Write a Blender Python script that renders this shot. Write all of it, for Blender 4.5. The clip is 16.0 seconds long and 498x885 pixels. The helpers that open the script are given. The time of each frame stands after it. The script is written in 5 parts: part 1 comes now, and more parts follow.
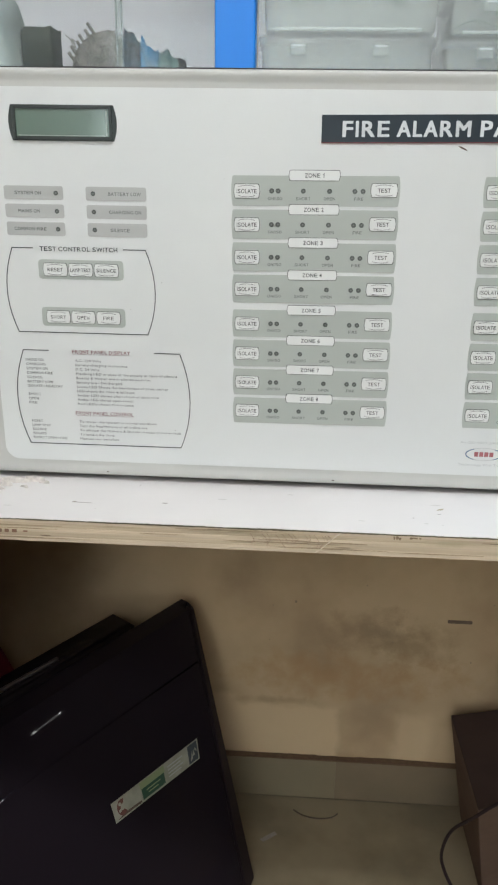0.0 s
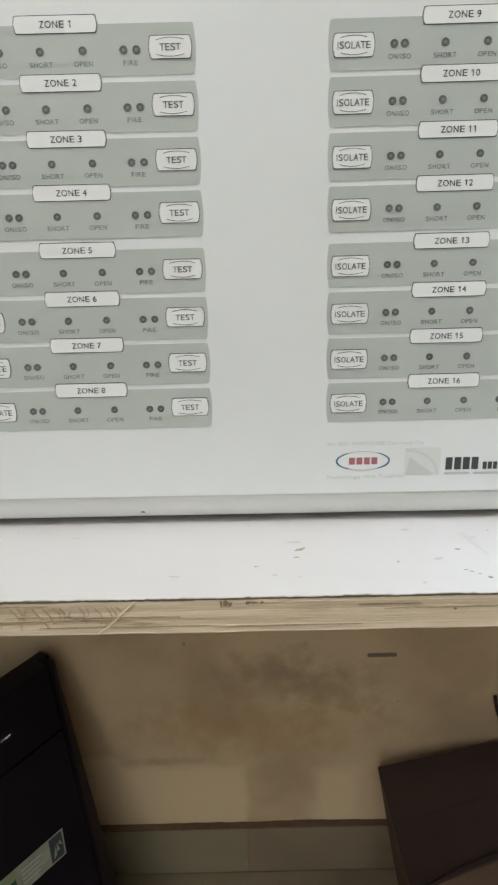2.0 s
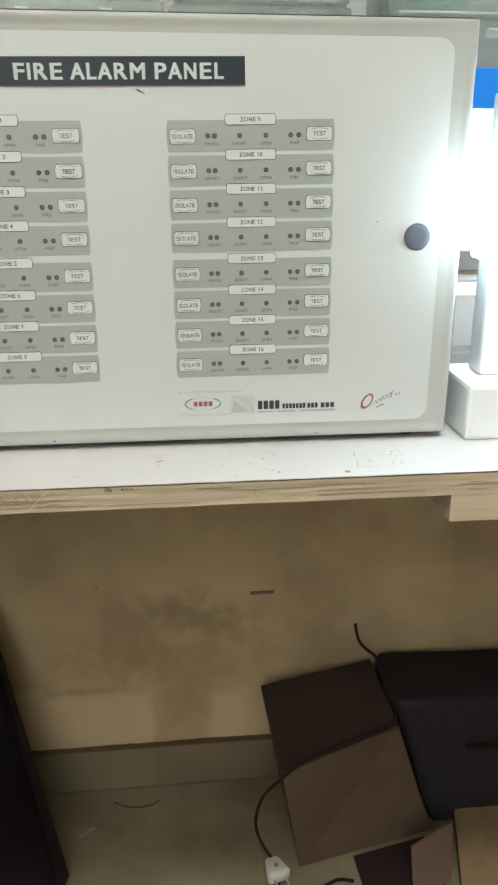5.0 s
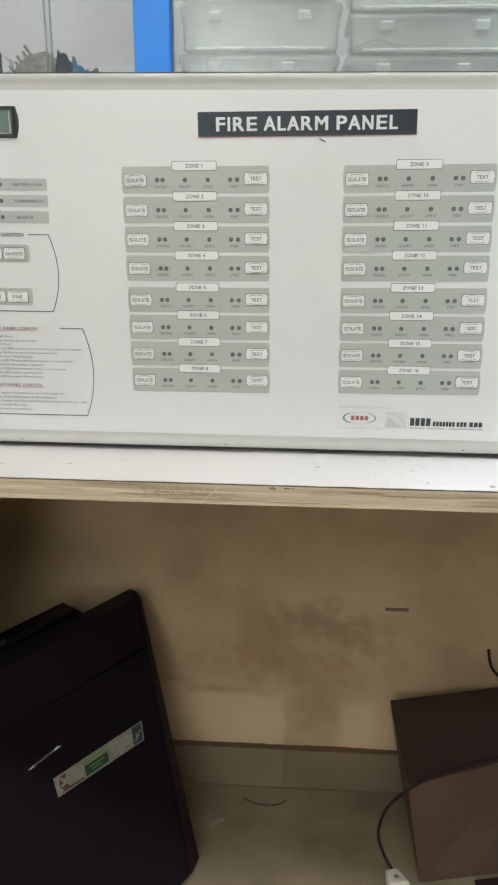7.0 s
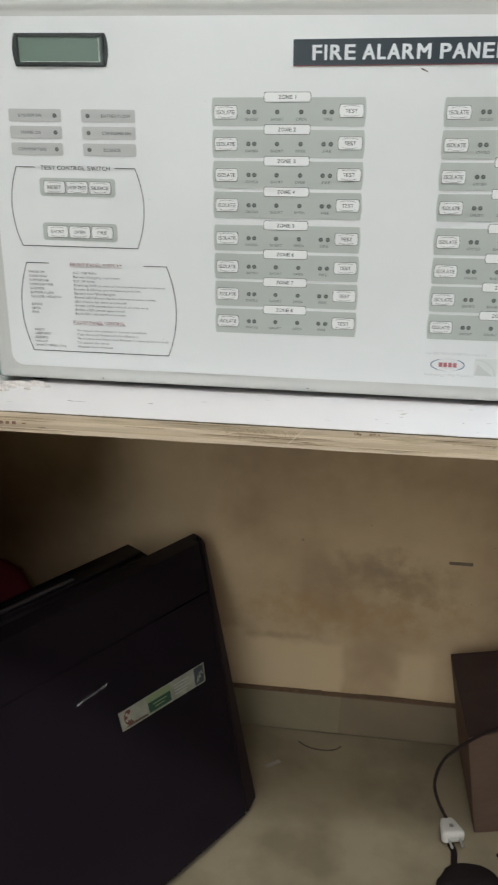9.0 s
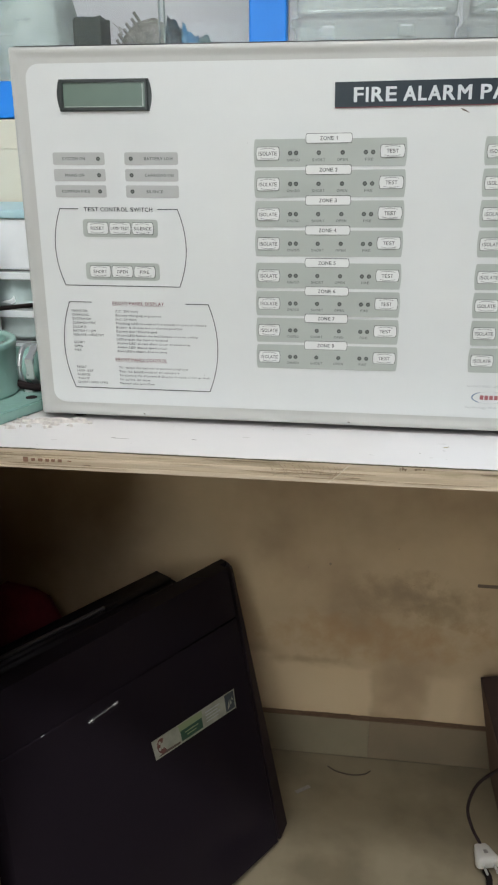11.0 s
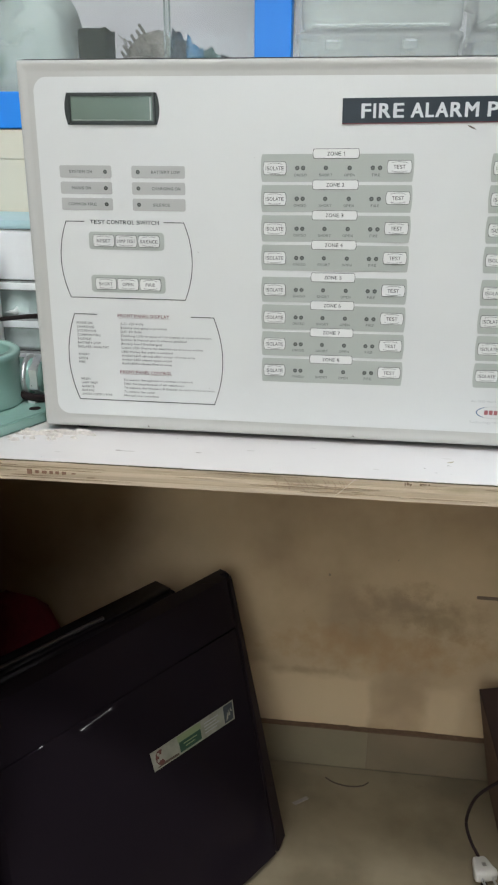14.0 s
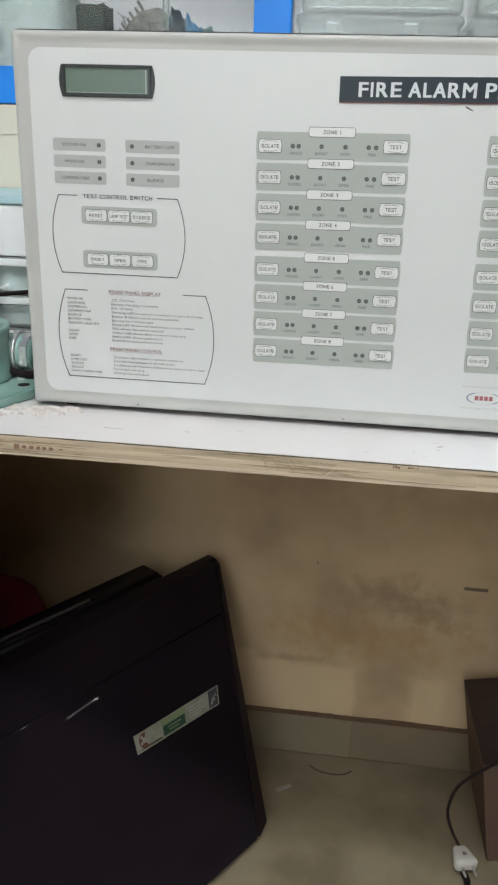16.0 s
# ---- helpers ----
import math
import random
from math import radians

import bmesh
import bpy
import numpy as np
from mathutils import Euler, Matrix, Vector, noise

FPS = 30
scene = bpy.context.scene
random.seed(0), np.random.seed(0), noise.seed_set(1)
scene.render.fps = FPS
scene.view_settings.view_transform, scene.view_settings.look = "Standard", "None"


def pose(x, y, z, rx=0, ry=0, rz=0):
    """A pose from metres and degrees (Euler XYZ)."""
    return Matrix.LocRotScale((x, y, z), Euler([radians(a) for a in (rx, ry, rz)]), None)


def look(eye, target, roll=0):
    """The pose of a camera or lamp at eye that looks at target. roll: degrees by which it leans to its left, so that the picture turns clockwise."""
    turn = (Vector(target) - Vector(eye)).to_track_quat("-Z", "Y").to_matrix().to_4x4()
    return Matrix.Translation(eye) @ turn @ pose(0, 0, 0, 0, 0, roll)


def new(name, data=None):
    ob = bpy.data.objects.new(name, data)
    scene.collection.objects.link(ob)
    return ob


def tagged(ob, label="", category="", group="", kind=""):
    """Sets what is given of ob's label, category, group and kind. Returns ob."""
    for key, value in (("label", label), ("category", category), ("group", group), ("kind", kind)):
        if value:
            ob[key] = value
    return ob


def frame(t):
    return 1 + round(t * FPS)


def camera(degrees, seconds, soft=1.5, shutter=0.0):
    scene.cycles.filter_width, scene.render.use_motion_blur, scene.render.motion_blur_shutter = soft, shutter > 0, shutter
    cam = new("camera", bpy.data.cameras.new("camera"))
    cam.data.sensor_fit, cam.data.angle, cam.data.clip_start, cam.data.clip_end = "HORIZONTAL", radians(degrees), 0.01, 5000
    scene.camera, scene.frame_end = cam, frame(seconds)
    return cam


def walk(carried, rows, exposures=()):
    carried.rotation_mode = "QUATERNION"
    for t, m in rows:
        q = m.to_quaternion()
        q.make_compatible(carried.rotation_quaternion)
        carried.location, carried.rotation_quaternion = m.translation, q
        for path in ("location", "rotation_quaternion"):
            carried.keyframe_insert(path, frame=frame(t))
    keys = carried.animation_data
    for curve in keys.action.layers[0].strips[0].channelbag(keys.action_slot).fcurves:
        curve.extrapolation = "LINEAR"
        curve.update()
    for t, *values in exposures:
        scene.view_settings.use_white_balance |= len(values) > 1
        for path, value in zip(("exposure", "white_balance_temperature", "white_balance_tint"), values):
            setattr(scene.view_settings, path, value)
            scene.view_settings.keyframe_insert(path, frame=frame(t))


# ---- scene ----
cam = camera(34.2, 16.0, soft=2.2, shutter=0.25)
PATH = [
    (0, (0.266, -0.649, 1.094), (0.148, 1.22, 0.394), 0.8),
    (0.5, (0.286, -0.653, 1.086), (0.168, 1.224, 0.405), -0.6),
    (0.7, (0.3100, -0.6463, 1.0766), (0.2344, 1.2369, 0.4073), -0.5),
    (1, (0.3561, -0.5950, 1.0415), (0.4124, 1.2517, 0.2750), -0.3),
    (1.2, (0.3417, -0.5543, 1.0316), (0.3302, 1.2903, 0.2588), -0.14),
    (1.5, (0.341, -0.465, 1.032), (0.287, 1.383, 0.269), -1.7),
    (1.7, (0.3502, -0.4343, 1.0253), (0.2986, 1.4261, 0.2929), -2.73),
    (2, (0.3553, -0.4229, 1.0167), (0.3745, 1.4524, 0.3217), -0.83),
    (2.2, (0.3795, -0.4190, 1.0268), (0.3961, 1.4662, 0.3594), -2.06),
    (2.5, (0.4128, -0.4187, 1.0314), (0.5645, 1.4954, 0.4716), -3.46),
    (2.7, (0.4290, -0.4183, 1.0358), (0.6940, 1.4876, 0.4863), -3.9),
    (3, (0.4260, -0.4210, 1.0395), (0.7010, 1.4860, 0.5017), -3.75),
    (3.2, (0.4260, -0.4280, 1.0450), (0.6900, 1.4920, 0.5460), -3.5),
    (5.3, (0.389, -0.693, 1.054), (0.554, 1.175, 0.361), 1.5),
    (5.5, (0.409, -0.708, 1.056), (0.439, 1.183, 0.405), 0.6),
    (6, (0.383, -0.708, 1.056), (0.362, 1.183, 0.407), 0.5),
    (6.5, (0.381, -0.717, 1.057), (0.314, 1.183, 0.438), 0.4),
    (7, (0.369, -0.729, 1.06), (0.243, 1.168, 0.438), 0.3),
    (7.5, (0.369, -0.73, 1.061), (0.201, 1.162, 0.434), -0.8),
    (8, (0.363, -0.728, 1.057), (0.199, 1.164, 0.431), -0.3),
    (8.5, (0.351, -0.72, 1.052), (0.191, 1.153, 0.371), 0.9),
    (9, (0.337, -0.724, 1.049), (0.099, 1.121, 0.315), 0.7),
    (9.2, (0.309, -0.735, 1.067), (0.049, 1.123, 0.374), 0.0),
    (11.3, (0.304, -0.726, 1.07), (0.049, 1.129, 0.367), -0.3),
    (11.5, (0.304, -0.728, 1.072), (0.051, 1.129, 0.373), -0.4),
    (12, (0.306, -0.727, 1.075), (0.07, 1.139, 0.394), -0.4),
    (12.5, (0.303, -0.727, 1.073), (0.063, 1.139, 0.394), -0.2),
    (13, (0.299, -0.726, 1.075), (0.058, 1.139, 0.395), 0.2),
    (13.5, (0.296, -0.725, 1.076), (0.053, 1.141, 0.399), 0.4),
    (14, (0.295, -0.725, 1.075), (0.05, 1.137, 0.387), 0.3),
    (14.5, (0.295, -0.723, 1.073), (0.048, 1.136, 0.377), 0.4),
    (15, (0.292, -0.725, 1.075), (0.042, 1.136, 0.389), 0.8),
    (15.5, (0.293, -0.725, 1.074), (0.041, 1.134, 0.379), 0.5),
    (16, (0.299, -0.725, 1.063), (0.072, 1.133, 0.359), 1.8),
]
EXPOSURES = [(0, -0.2, 6500, 10), (1, -0.2, 6550, 10), (2, -0.38, 6700, 10), (2.5, -0.38, 6300, 8), (3, -0.48, 7050, 9), (5.5, -0.36, 7100, 5), (6.5, -0.27, 7000, 8), (7.5, -0.24, 6650, 10), (9, -0.26, 6500, 10), (12, -0.24, 6450, 10), (16, -0.24, 6450, 10)]
walk(cam, [(t, look(e, g, r)) for t, e, g, r in PATH], EXPOSURES)

# ---- world and lights ----
world = bpy.data.worlds.new("world")
scene.world = world
world.use_nodes = True
world.node_tree.nodes["Background"].inputs[0].default_value = (0.8, 0.9, 1.0, 1)
world.node_tree.nodes["Background"].inputs[1].default_value = 0.3


def area(name, eye, target, sx, sy, power, colour):
    d = bpy.data.lights.new(name, "AREA")
    d.shape, d.size, d.size_y, d.energy, d.color = "RECTANGLE", sx, sy, power, colour
    ob = new(name, d)
    ob.matrix_world = look(eye, target)
    return ob


COOL = (0.98, 1.0, 1.04)
# rows from y -3.0 back are unseen, added to brighten the under-bench wall
TUBES = [(0.35, -0.95, 0.2, 32), (0.25, -1.85, 0.36, 11), (0.35, -3.0, 0.6, 12), (-0.4, -4.6, 0.6, 8), (-0.7, -6.1, 0.9, 13)]
for tx, ty, deep, watts in TUBES:
    area("tube_lamp", (tx, ty, 2.585), (tx, ty, 0), 1.2, deep, watts, COOL)

# ---- materials ----


def mat(name, colour, rough=0.5, metal=0.0, var=0.0, scale=40.0, bump=0.0, bscale=200.0, second=None, sscale=6.0, stretch=(1, 1, 1), spec=0.5, coat=0.0, sharp=0.0, placed=False):
    """Principled surface: fine grain of strength var, larger patches of a second colour, bump."""
    m = bpy.data.materials.new(name)
    m.use_nodes = True
    nt = m.node_tree
    b = nt.nodes["Principled BSDF"]
    b.inputs["Roughness"].default_value = rough
    b.inputs["Metallic"].default_value = metal
    b.inputs["Specular IOR Level"].default_value = spec
    b.inputs["Coat Weight"].default_value = coat
    b.inputs["Coat Roughness"].default_value = 0.05
    b.inputs["Base Color"].default_value = (*colour, 1)
    if not (var or bump or second):
        return m
    tc = nt.nodes.new("ShaderNodeTexCoord")
    mp = nt.nodes.new("ShaderNodeMapping")
    mp.inputs["Scale"].default_value = stretch
    src = nt.nodes.new("ShaderNodeNewGeometry").outputs["Position"] if placed else tc.outputs["Object"]
    nt.links.new(src, mp.inputs[0])
    col = None
    if second:
        n2 = nt.nodes.new("ShaderNodeTexNoise")
        n2.inputs["Scale"].default_value, n2.inputs["Detail"].default_value = sscale, 6
        nt.links.new(mp.outputs[0], n2.inputs["Vector"])
        r = nt.nodes.new("ShaderNodeValToRGB")
        r.color_ramp.elements[0].position, r.color_ramp.elements[1].position = 0.42 + sharp, 0.62 - sharp * 0.5
        nt.links.new(n2.outputs["Fac"], r.inputs[0])
        mx = nt.nodes.new("ShaderNodeMix")
        mx.data_type = "RGBA"
        mx.inputs["A"].default_value, mx.inputs["B"].default_value = (*colour, 1), (*second, 1)
        nt.links.new(r.outputs["Color"], mx.inputs["Factor"])
        col = mx.outputs["Result"]
    if var:
        n1 = nt.nodes.new("ShaderNodeTexNoise")
        n1.inputs["Scale"].default_value, n1.inputs["Detail"].default_value = scale, 8
        nt.links.new(mp.outputs[0], n1.inputs["Vector"])
        mr = nt.nodes.new("ShaderNodeMapRange")
        mr.inputs["To Min"].default_value, mr.inputs["To Max"].default_value = 1 - var, 1 + var
        nt.links.new(n1.outputs["Fac"], mr.inputs["Value"])
        mu = nt.nodes.new("ShaderNodeMix")
        mu.data_type, mu.blend_type = "RGBA", "MULTIPLY"
        mu.inputs["Factor"].default_value = 1
        mu.inputs["A"].default_value = (*colour, 1)
        if col:
            nt.links.new(col, mu.inputs["A"])
        nt.links.new(mr.outputs[0], mu.inputs["B"])
        col = mu.outputs["Result"]
        mr2 = nt.nodes.new("ShaderNodeMapRange")
        mr2.inputs["To Min"].default_value, mr2.inputs["To Max"].default_value = max(rough - 0.08, 0), min(rough + 0.08, 1)
        nt.links.new(n1.outputs["Fac"], mr2.inputs["Value"])
        nt.links.new(mr2.outputs[0], b.inputs["Roughness"])
    if col:
        nt.links.new(col, b.inputs["Base Color"])
    if bump:
        nb = nt.nodes.new("ShaderNodeTexNoise")
        nb.inputs["Scale"].default_value, nb.inputs["Detail"].default_value = bscale, 5
        nt.links.new(mp.outputs[0], nb.inputs["Vector"])
        bp = nt.nodes.new("ShaderNodeBump")
        bp.inputs["Strength"].default_value, bp.inputs["Distance"].default_value = bump, 0.002
        nt.links.new(nb.outputs["Fac"], bp.inputs["Height"])
        nt.links.new(bp.outputs[0], b.inputs["Normal"])
    return m


def clear(name, tint, haze, rough=0.05, ior=1.45, patch=9, body=(0.75, 0.80, 0.78)):
    """Thin clear sheet: lets light straight through, with a share of haze and a gloss by Fresnel."""
    m = bpy.data.materials.new(name)
    m.use_nodes = True
    nt = m.node_tree
    nt.nodes.remove(nt.nodes["Principled BSDF"])
    out = nt.nodes["Material Output"]
    tr = nt.nodes.new("ShaderNodeBsdfTransparent")
    tr.inputs[0].default_value = (*tint, 1)
    df = nt.nodes.new("ShaderNodeBsdfDiffuse")
    df.inputs[0].default_value = (*body, 1)
    gl = nt.nodes.new("ShaderNodeBsdfGlossy")
    gl.inputs["Roughness"].default_value = rough
    tc = nt.nodes.new("ShaderNodeTexCoord")
    no = nt.nodes.new("ShaderNodeTexNoise")
    no.inputs["Scale"].default_value, no.inputs["Detail"].default_value = patch, 5
    nt.links.new(tc.outputs["Object"], no.inputs["Vector"])
    mr = nt.nodes.new("ShaderNodeMapRange")
    mr.inputs["From Min"].default_value, mr.inputs["From Max"].default_value = 0.3, 0.7
    mr.inputs["To Min"].default_value, mr.inputs["To Max"].default_value = haze * 0.4, haze * 1.6
    nt.links.new(no.outputs["Fac"], mr.inputs["Value"])
    m1 = nt.nodes.new("ShaderNodeMixShader")
    nt.links.new(mr.outputs[0], m1.inputs[0])
    nt.links.new(tr.outputs[0], m1.inputs[1])
    nt.links.new(df.outputs[0], m1.inputs[2])
    fr = nt.nodes.new("ShaderNodeFresnel")
    fr.inputs[0].default_value = ior
    m2 = nt.nodes.new("ShaderNodeMixShader")
    nt.links.new(fr.outputs[0], m2.inputs[0])
    nt.links.new(m1.outputs[0], m2.inputs[1])
    nt.links.new(gl.outputs[0], m2.inputs[2])
    nt.links.new(m2.outputs[0], out.inputs[0])
    return m


def glow(name, colour, strength):
    m = bpy.data.materials.new(name)
    m.use_nodes = True
    b = m.node_tree.nodes["Principled BSDF"]
    b.inputs["Base Color"].default_value = (*colour, 1)
    b.inputs["Emission Color"].default_value = (*colour, 1)
    b.inputs["Emission Strength"].default_value = strength
    return m


M_door = mat("powder_coat_grey", (0.475, 0.48, 0.455), 0.40, var=0.03, scale=30, bump=0.04, bscale=900, second=(0.44, 0.445, 0.42), sscale=5)
M_body = mat("powder_coat_dark", (0.010, 0.010, 0.010), 0.6, var=0.1)
M_over = mat("printed_overlay", (0.64, 0.658, 0.645), 0.36, var=0.012, scale=60, bump=0.02, bscale=500, second=(0.62, 0.638, 0.628), sscale=3)
M_strip = mat("strip_grey", (0.392, 0.423, 0.390), 0.4, var=0.03, scale=80)
M_pill = mat("pill_grey", (0.42, 0.43, 0.415), 0.45, var=0.03, scale=80)
M_key = mat("key_white", (0.69, 0.705, 0.685), 0.4, var=0.02, scale=120)
M_ink = mat("ink_dark", (0.035, 0.045, 0.045), 0.45)
M_inkgrey = mat("ink_grey", (0.07, 0.077, 0.074), 0.5)
M_inkred = mat("ink_red", (0.33, 0.11, 0.12), 0.5)
M_heading = mat("ink_heading", (0.21, 0.085, 0.092), 0.5)
M_legend = mat("ink_legend", (0.15, 0.16, 0.155), 0.5)
M_underline = mat("underline_red", (0.16, 0.035, 0.04), 0.5)
M_inkblue = mat("ink_blue", (0.02, 0.10, 0.22), 0.45)
M_inkpale = mat("ink_pale", (0.42, 0.43, 0.43), 0.5)
M_title = mat("title_plate", (0.014, 0.026, 0.036), 0.40, var=0.1, scale=200)
M_white = mat("letter_white", (0.62, 0.65, 0.66), 0.4, var=0.03, scale=300)
# paler middle of each indicator: the lens highlight put into its colour
M_lensglint = mat("led_glint", (0.20, 0.215, 0.20), 0.2)
M_led = mat("led_lens", (0.085, 0.095, 0.088), 0.4, var=0.25, scale=700)
M_bezel = mat("lcd_bezel", (0.016, 0.022, 0.020), 0.3)
M_lcd = mat("lcd_glass", (0.115, 0.17, 0.135), 0.12, var=0.06, scale=30, coat=0.3)
M_rimlight = mat("display_edge_lit", (0.36, 0.42, 0.38), 0.4, var=0.2, scale=90)
M_lock = mat("lock_plastic", (0.115, 0.135, 0.165), 0.8, var=0.1, scale=200)
M_lam = mat("white_laminate", (0.685, 0.662, 0.642), 0.40, var=0.03, scale=40, second=(0.635, 0.61, 0.592), sscale=9, stretch=(0.5, 1, 1))
M_ply = mat("plywood_edge", (0.585, 0.485, 0.355), 0.85, var=0.20, scale=85, bump=0.4, bscale=160, second=(0.52, 0.43, 0.32), sscale=26, stretch=(0.16, 1, 5))
M_ply2 = mat("plywood_edge_dark", (0.555, 0.455, 0.325), 0.85, var=0.24, scale=70, bump=0.4, bscale=160, second=(0.45, 0.365, 0.26), sscale=20, stretch=(0.13, 1, 5))
M_plyface = mat("plywood_face", (0.36, 0.27, 0.17), 0.8, var=0.2, scale=30, second=(0.25, 0.18, 0.11), sscale=5, stretch=(0.3, 3, 1))
M_glue = mat("glue_line", (0.095, 0.082, 0.052), 0.9, var=0.55, scale=190, stretch=(0.5, 1, 1))
M_smudge = mat("grey_smudge", (0.33, 0.30, 0.27), 0.8, var=0.3, scale=300)
M_dirt = mat("dirt", (0.10, 0.075, 0.055), 0.9, var=0.3, scale=200)
M_pen = mat("pen_brown", (0.23, 0.13, 0.085), 0.8, var=0.3, scale=300)
M_pin = mat("metal_dull", (0.45, 0.43, 0.40), 0.4, metal=0.9, var=0.1)
M_wall = mat("limewash_wall", (0.55, 0.412, 0.255), 0.9, var=0.16, scale=14, bump=0.3, bscale=60, second=(0.43, 0.312, 0.19), sscale=5.5)


def stained(m, centre, radii, colour, amount):
    """Adds one soft-edged brown stain with a ragged outline to a wall material."""
    nt = m.node_tree
    b = nt.nodes["Principled BSDF"]
    src = b.inputs["Base Color"].links[0].from_socket
    tc = nt.nodes.new("ShaderNodeTexCoord")
    no = nt.nodes.new("ShaderNodeTexNoise")
    no.inputs["Scale"].default_value, no.inputs["Detail"].default_value = 30, 7
    no.inputs["Roughness"].default_value = 0.62
    nt.links.new(tc.outputs["Object"], no.inputs["Vector"])
    mp = nt.nodes.new("ShaderNodeMapping")
    mp.vector_type = "TEXTURE"
    mp.inputs["Location"].default_value, mp.inputs["Scale"].default_value = centre, radii
    nt.links.new(tc.outputs["Object"], mp.inputs[0])
    ln = nt.nodes.new("ShaderNodeVectorMath")
    ln.operation = "LENGTH"
    nt.links.new(mp.outputs[0], ln.inputs[0])
    ad = nt.nodes.new("ShaderNodeMath")
    ad.operation = "MULTIPLY_ADD"
    ad.inputs[1].default_value = 2.4
    nt.links.new(no.outputs["Fac"], ad.inputs[0])
    nt.links.new(ln.outputs["Value"], ad.inputs[2])
    mr = nt.nodes.new("ShaderNodeMapRange")
    mr.inputs["From Min"].default_value, mr.inputs["From Max"].default_value = 1.3, 2.1
    mr.inputs["To Min"].default_value, mr.inputs["To Max"].default_value = amount, 0
    nt.links.new(ad.outputs[0], mr.inputs["Value"])
    mx = nt.nodes.new("ShaderNodeMix")
    mx.data_type = "RGBA"
    mx.inputs["B"].default_value = (*colour, 1)
    nt.links.new(mr.outputs[0], mx.inputs["Factor"])
    nt.links.new(src, mx.inputs["A"])
    nt.links.new(mx.outputs["Result"], b.inputs["Base Color"])


def patched(m, x0, x1, z0, z1, soft, colour, amount):
    """Adds one patch of newer or older limewash with nearly straight, slightly wandering edges."""
    nt = m.node_tree
    b = nt.nodes["Principled BSDF"]
    src = b.inputs["Base Color"].links[0].from_socket
    tc = nt.nodes.new("ShaderNodeTexCoord")
    no = nt.nodes.new("ShaderNodeTexNoise")
    no.inputs["Scale"].default_value, no.inputs["Detail"].default_value = 30, 6
    nt.links.new(tc.outputs["Object"], no.inputs["Vector"])
    wd = nt.nodes.new("ShaderNodeVectorMath")
    wd.operation = "MULTIPLY_ADD"
    wd.inputs[1].default_value = (0.022, 0.022, 0.022)
    nt.links.new(no.outputs["Color"], wd.inputs[0])
    nt.links.new(tc.outputs["Object"], wd.inputs[2])
    sp = nt.nodes.new("ShaderNodeSeparateXYZ")
    nt.links.new(wd.outputs[0], sp.inputs[0])
    prod = None
    for axis, lo, hi in (("X", x0, x1), ("Z", z0, z1)):
        for edge, way in ((lo, 1), (hi, -1)):
            mr = nt.nodes.new("ShaderNodeMapRange")
            mr.interpolation_type = "SMOOTHSTEP"
            mr.inputs["From Min"].default_value = edge + 0.011 - way * soft
            mr.inputs["From Max"].default_value = edge + 0.011 + way * soft
            if way < 0:
                mr.inputs["From Min"].default_value, mr.inputs["From Max"].default_value = edge + 0.011 - soft, edge + 0.011 + soft
                mr.inputs["To Min"].default_value, mr.inputs["To Max"].default_value = 1, 0
            nt.links.new(sp.outputs[axis], mr.inputs["Value"])
            if prod is None:
                prod = mr.outputs[0]
            else:
                mu = nt.nodes.new("ShaderNodeMath")
                mu.operation = "MULTIPLY"
                nt.links.new(prod, mu.inputs[0])
                nt.links.new(mr.outputs[0], mu.inputs[1])
                prod = mu.outputs[0]
    sc = nt.nodes.new("ShaderNodeMath")
    sc.operation = "MULTIPLY"
    sc.inputs[1].default_value = amount
    nt.links.new(prod, sc.inputs[0])
    mx = nt.nodes.new("ShaderNodeMix")
    mx.data_type = "RGBA"
    mx.inputs["B"].default_value = (*colour, 1)
    nt.links.new(sc.outputs[0], mx.inputs["Factor"])
    nt.links.new(src, mx.inputs["A"])
    nt.links.new(mx.outputs["Result"], b.inputs["Base Color"])


stained(M_wall, (0.392, 0.495, 0.340), (0.095, 1.0, 0.050), (0.305, 0.215, 0.128), 0.62)
stained(M_wall, (0.475, 0.495, 0.318), (0.085, 1.0, 0.055), (0.31, 0.225, 0.125), 0.60)
stained(M_wall, (0.42, 0.495, 0.345), (0.050, 1.0, 0.024), (0.27, 0.205, 0.135), 0.35)
stained(M_wall, (0.36, 0.495, 0.255), (0.26, 1.0, 0.055), (0.43, 0.265, 0.125), 0.6)
stained(M_wall, (0.24, 0.495, 0.198), (0.09, 1.0, 0.010), (0.26, 0.185, 0.11), 0.4)
patched(M_wall, -0.3, 0.176, 0.06, 0.207, 0.008, (0.65, 0.498, 0.315), 0.9)
patched(M_wall, 0.17, 0.354, 0.06, 0.187, 0.008, (0.65, 0.498, 0.315), 0.9)
patched(M_wall, 0.452, 0.512, 0.06, 0.178, 0.012, (0.65, 0.498, 0.315), 0.8)
for wood in (M_ply, M_ply2):
    for x, z, rx, rz in ((0.262, 0.8050, 0.034, 0.0055), (0.392, 0.8030, 0.034, 0.0050), (0.130, 0.8050, 0.040, 0.0022), (-0.02, 0.8000, 0.030, 0.0030), (0.520, 0.8040, 0.040, 0.0025), (0.225, 0.8060, 0.020, 0.0030)):
        stained(wood, (x, -0.08, z), (rx, 1.0, rz), (0.34, 0.285, 0.175), 0.55)
M_stain = mat("wall_stain", (0.27, 0.205, 0.135), 0.95, var=0.3, scale=40, second=(0.36, 0.28, 0.19), sscale=20)
M_paint = mat("room_paint", (0.80, 0.785, 0.75), 0.8, var=0.04, scale=8)
M_ceil = mat("ceiling_paint", (0.45, 0.45, 0.445), 0.9, var=0.03, scale=6)
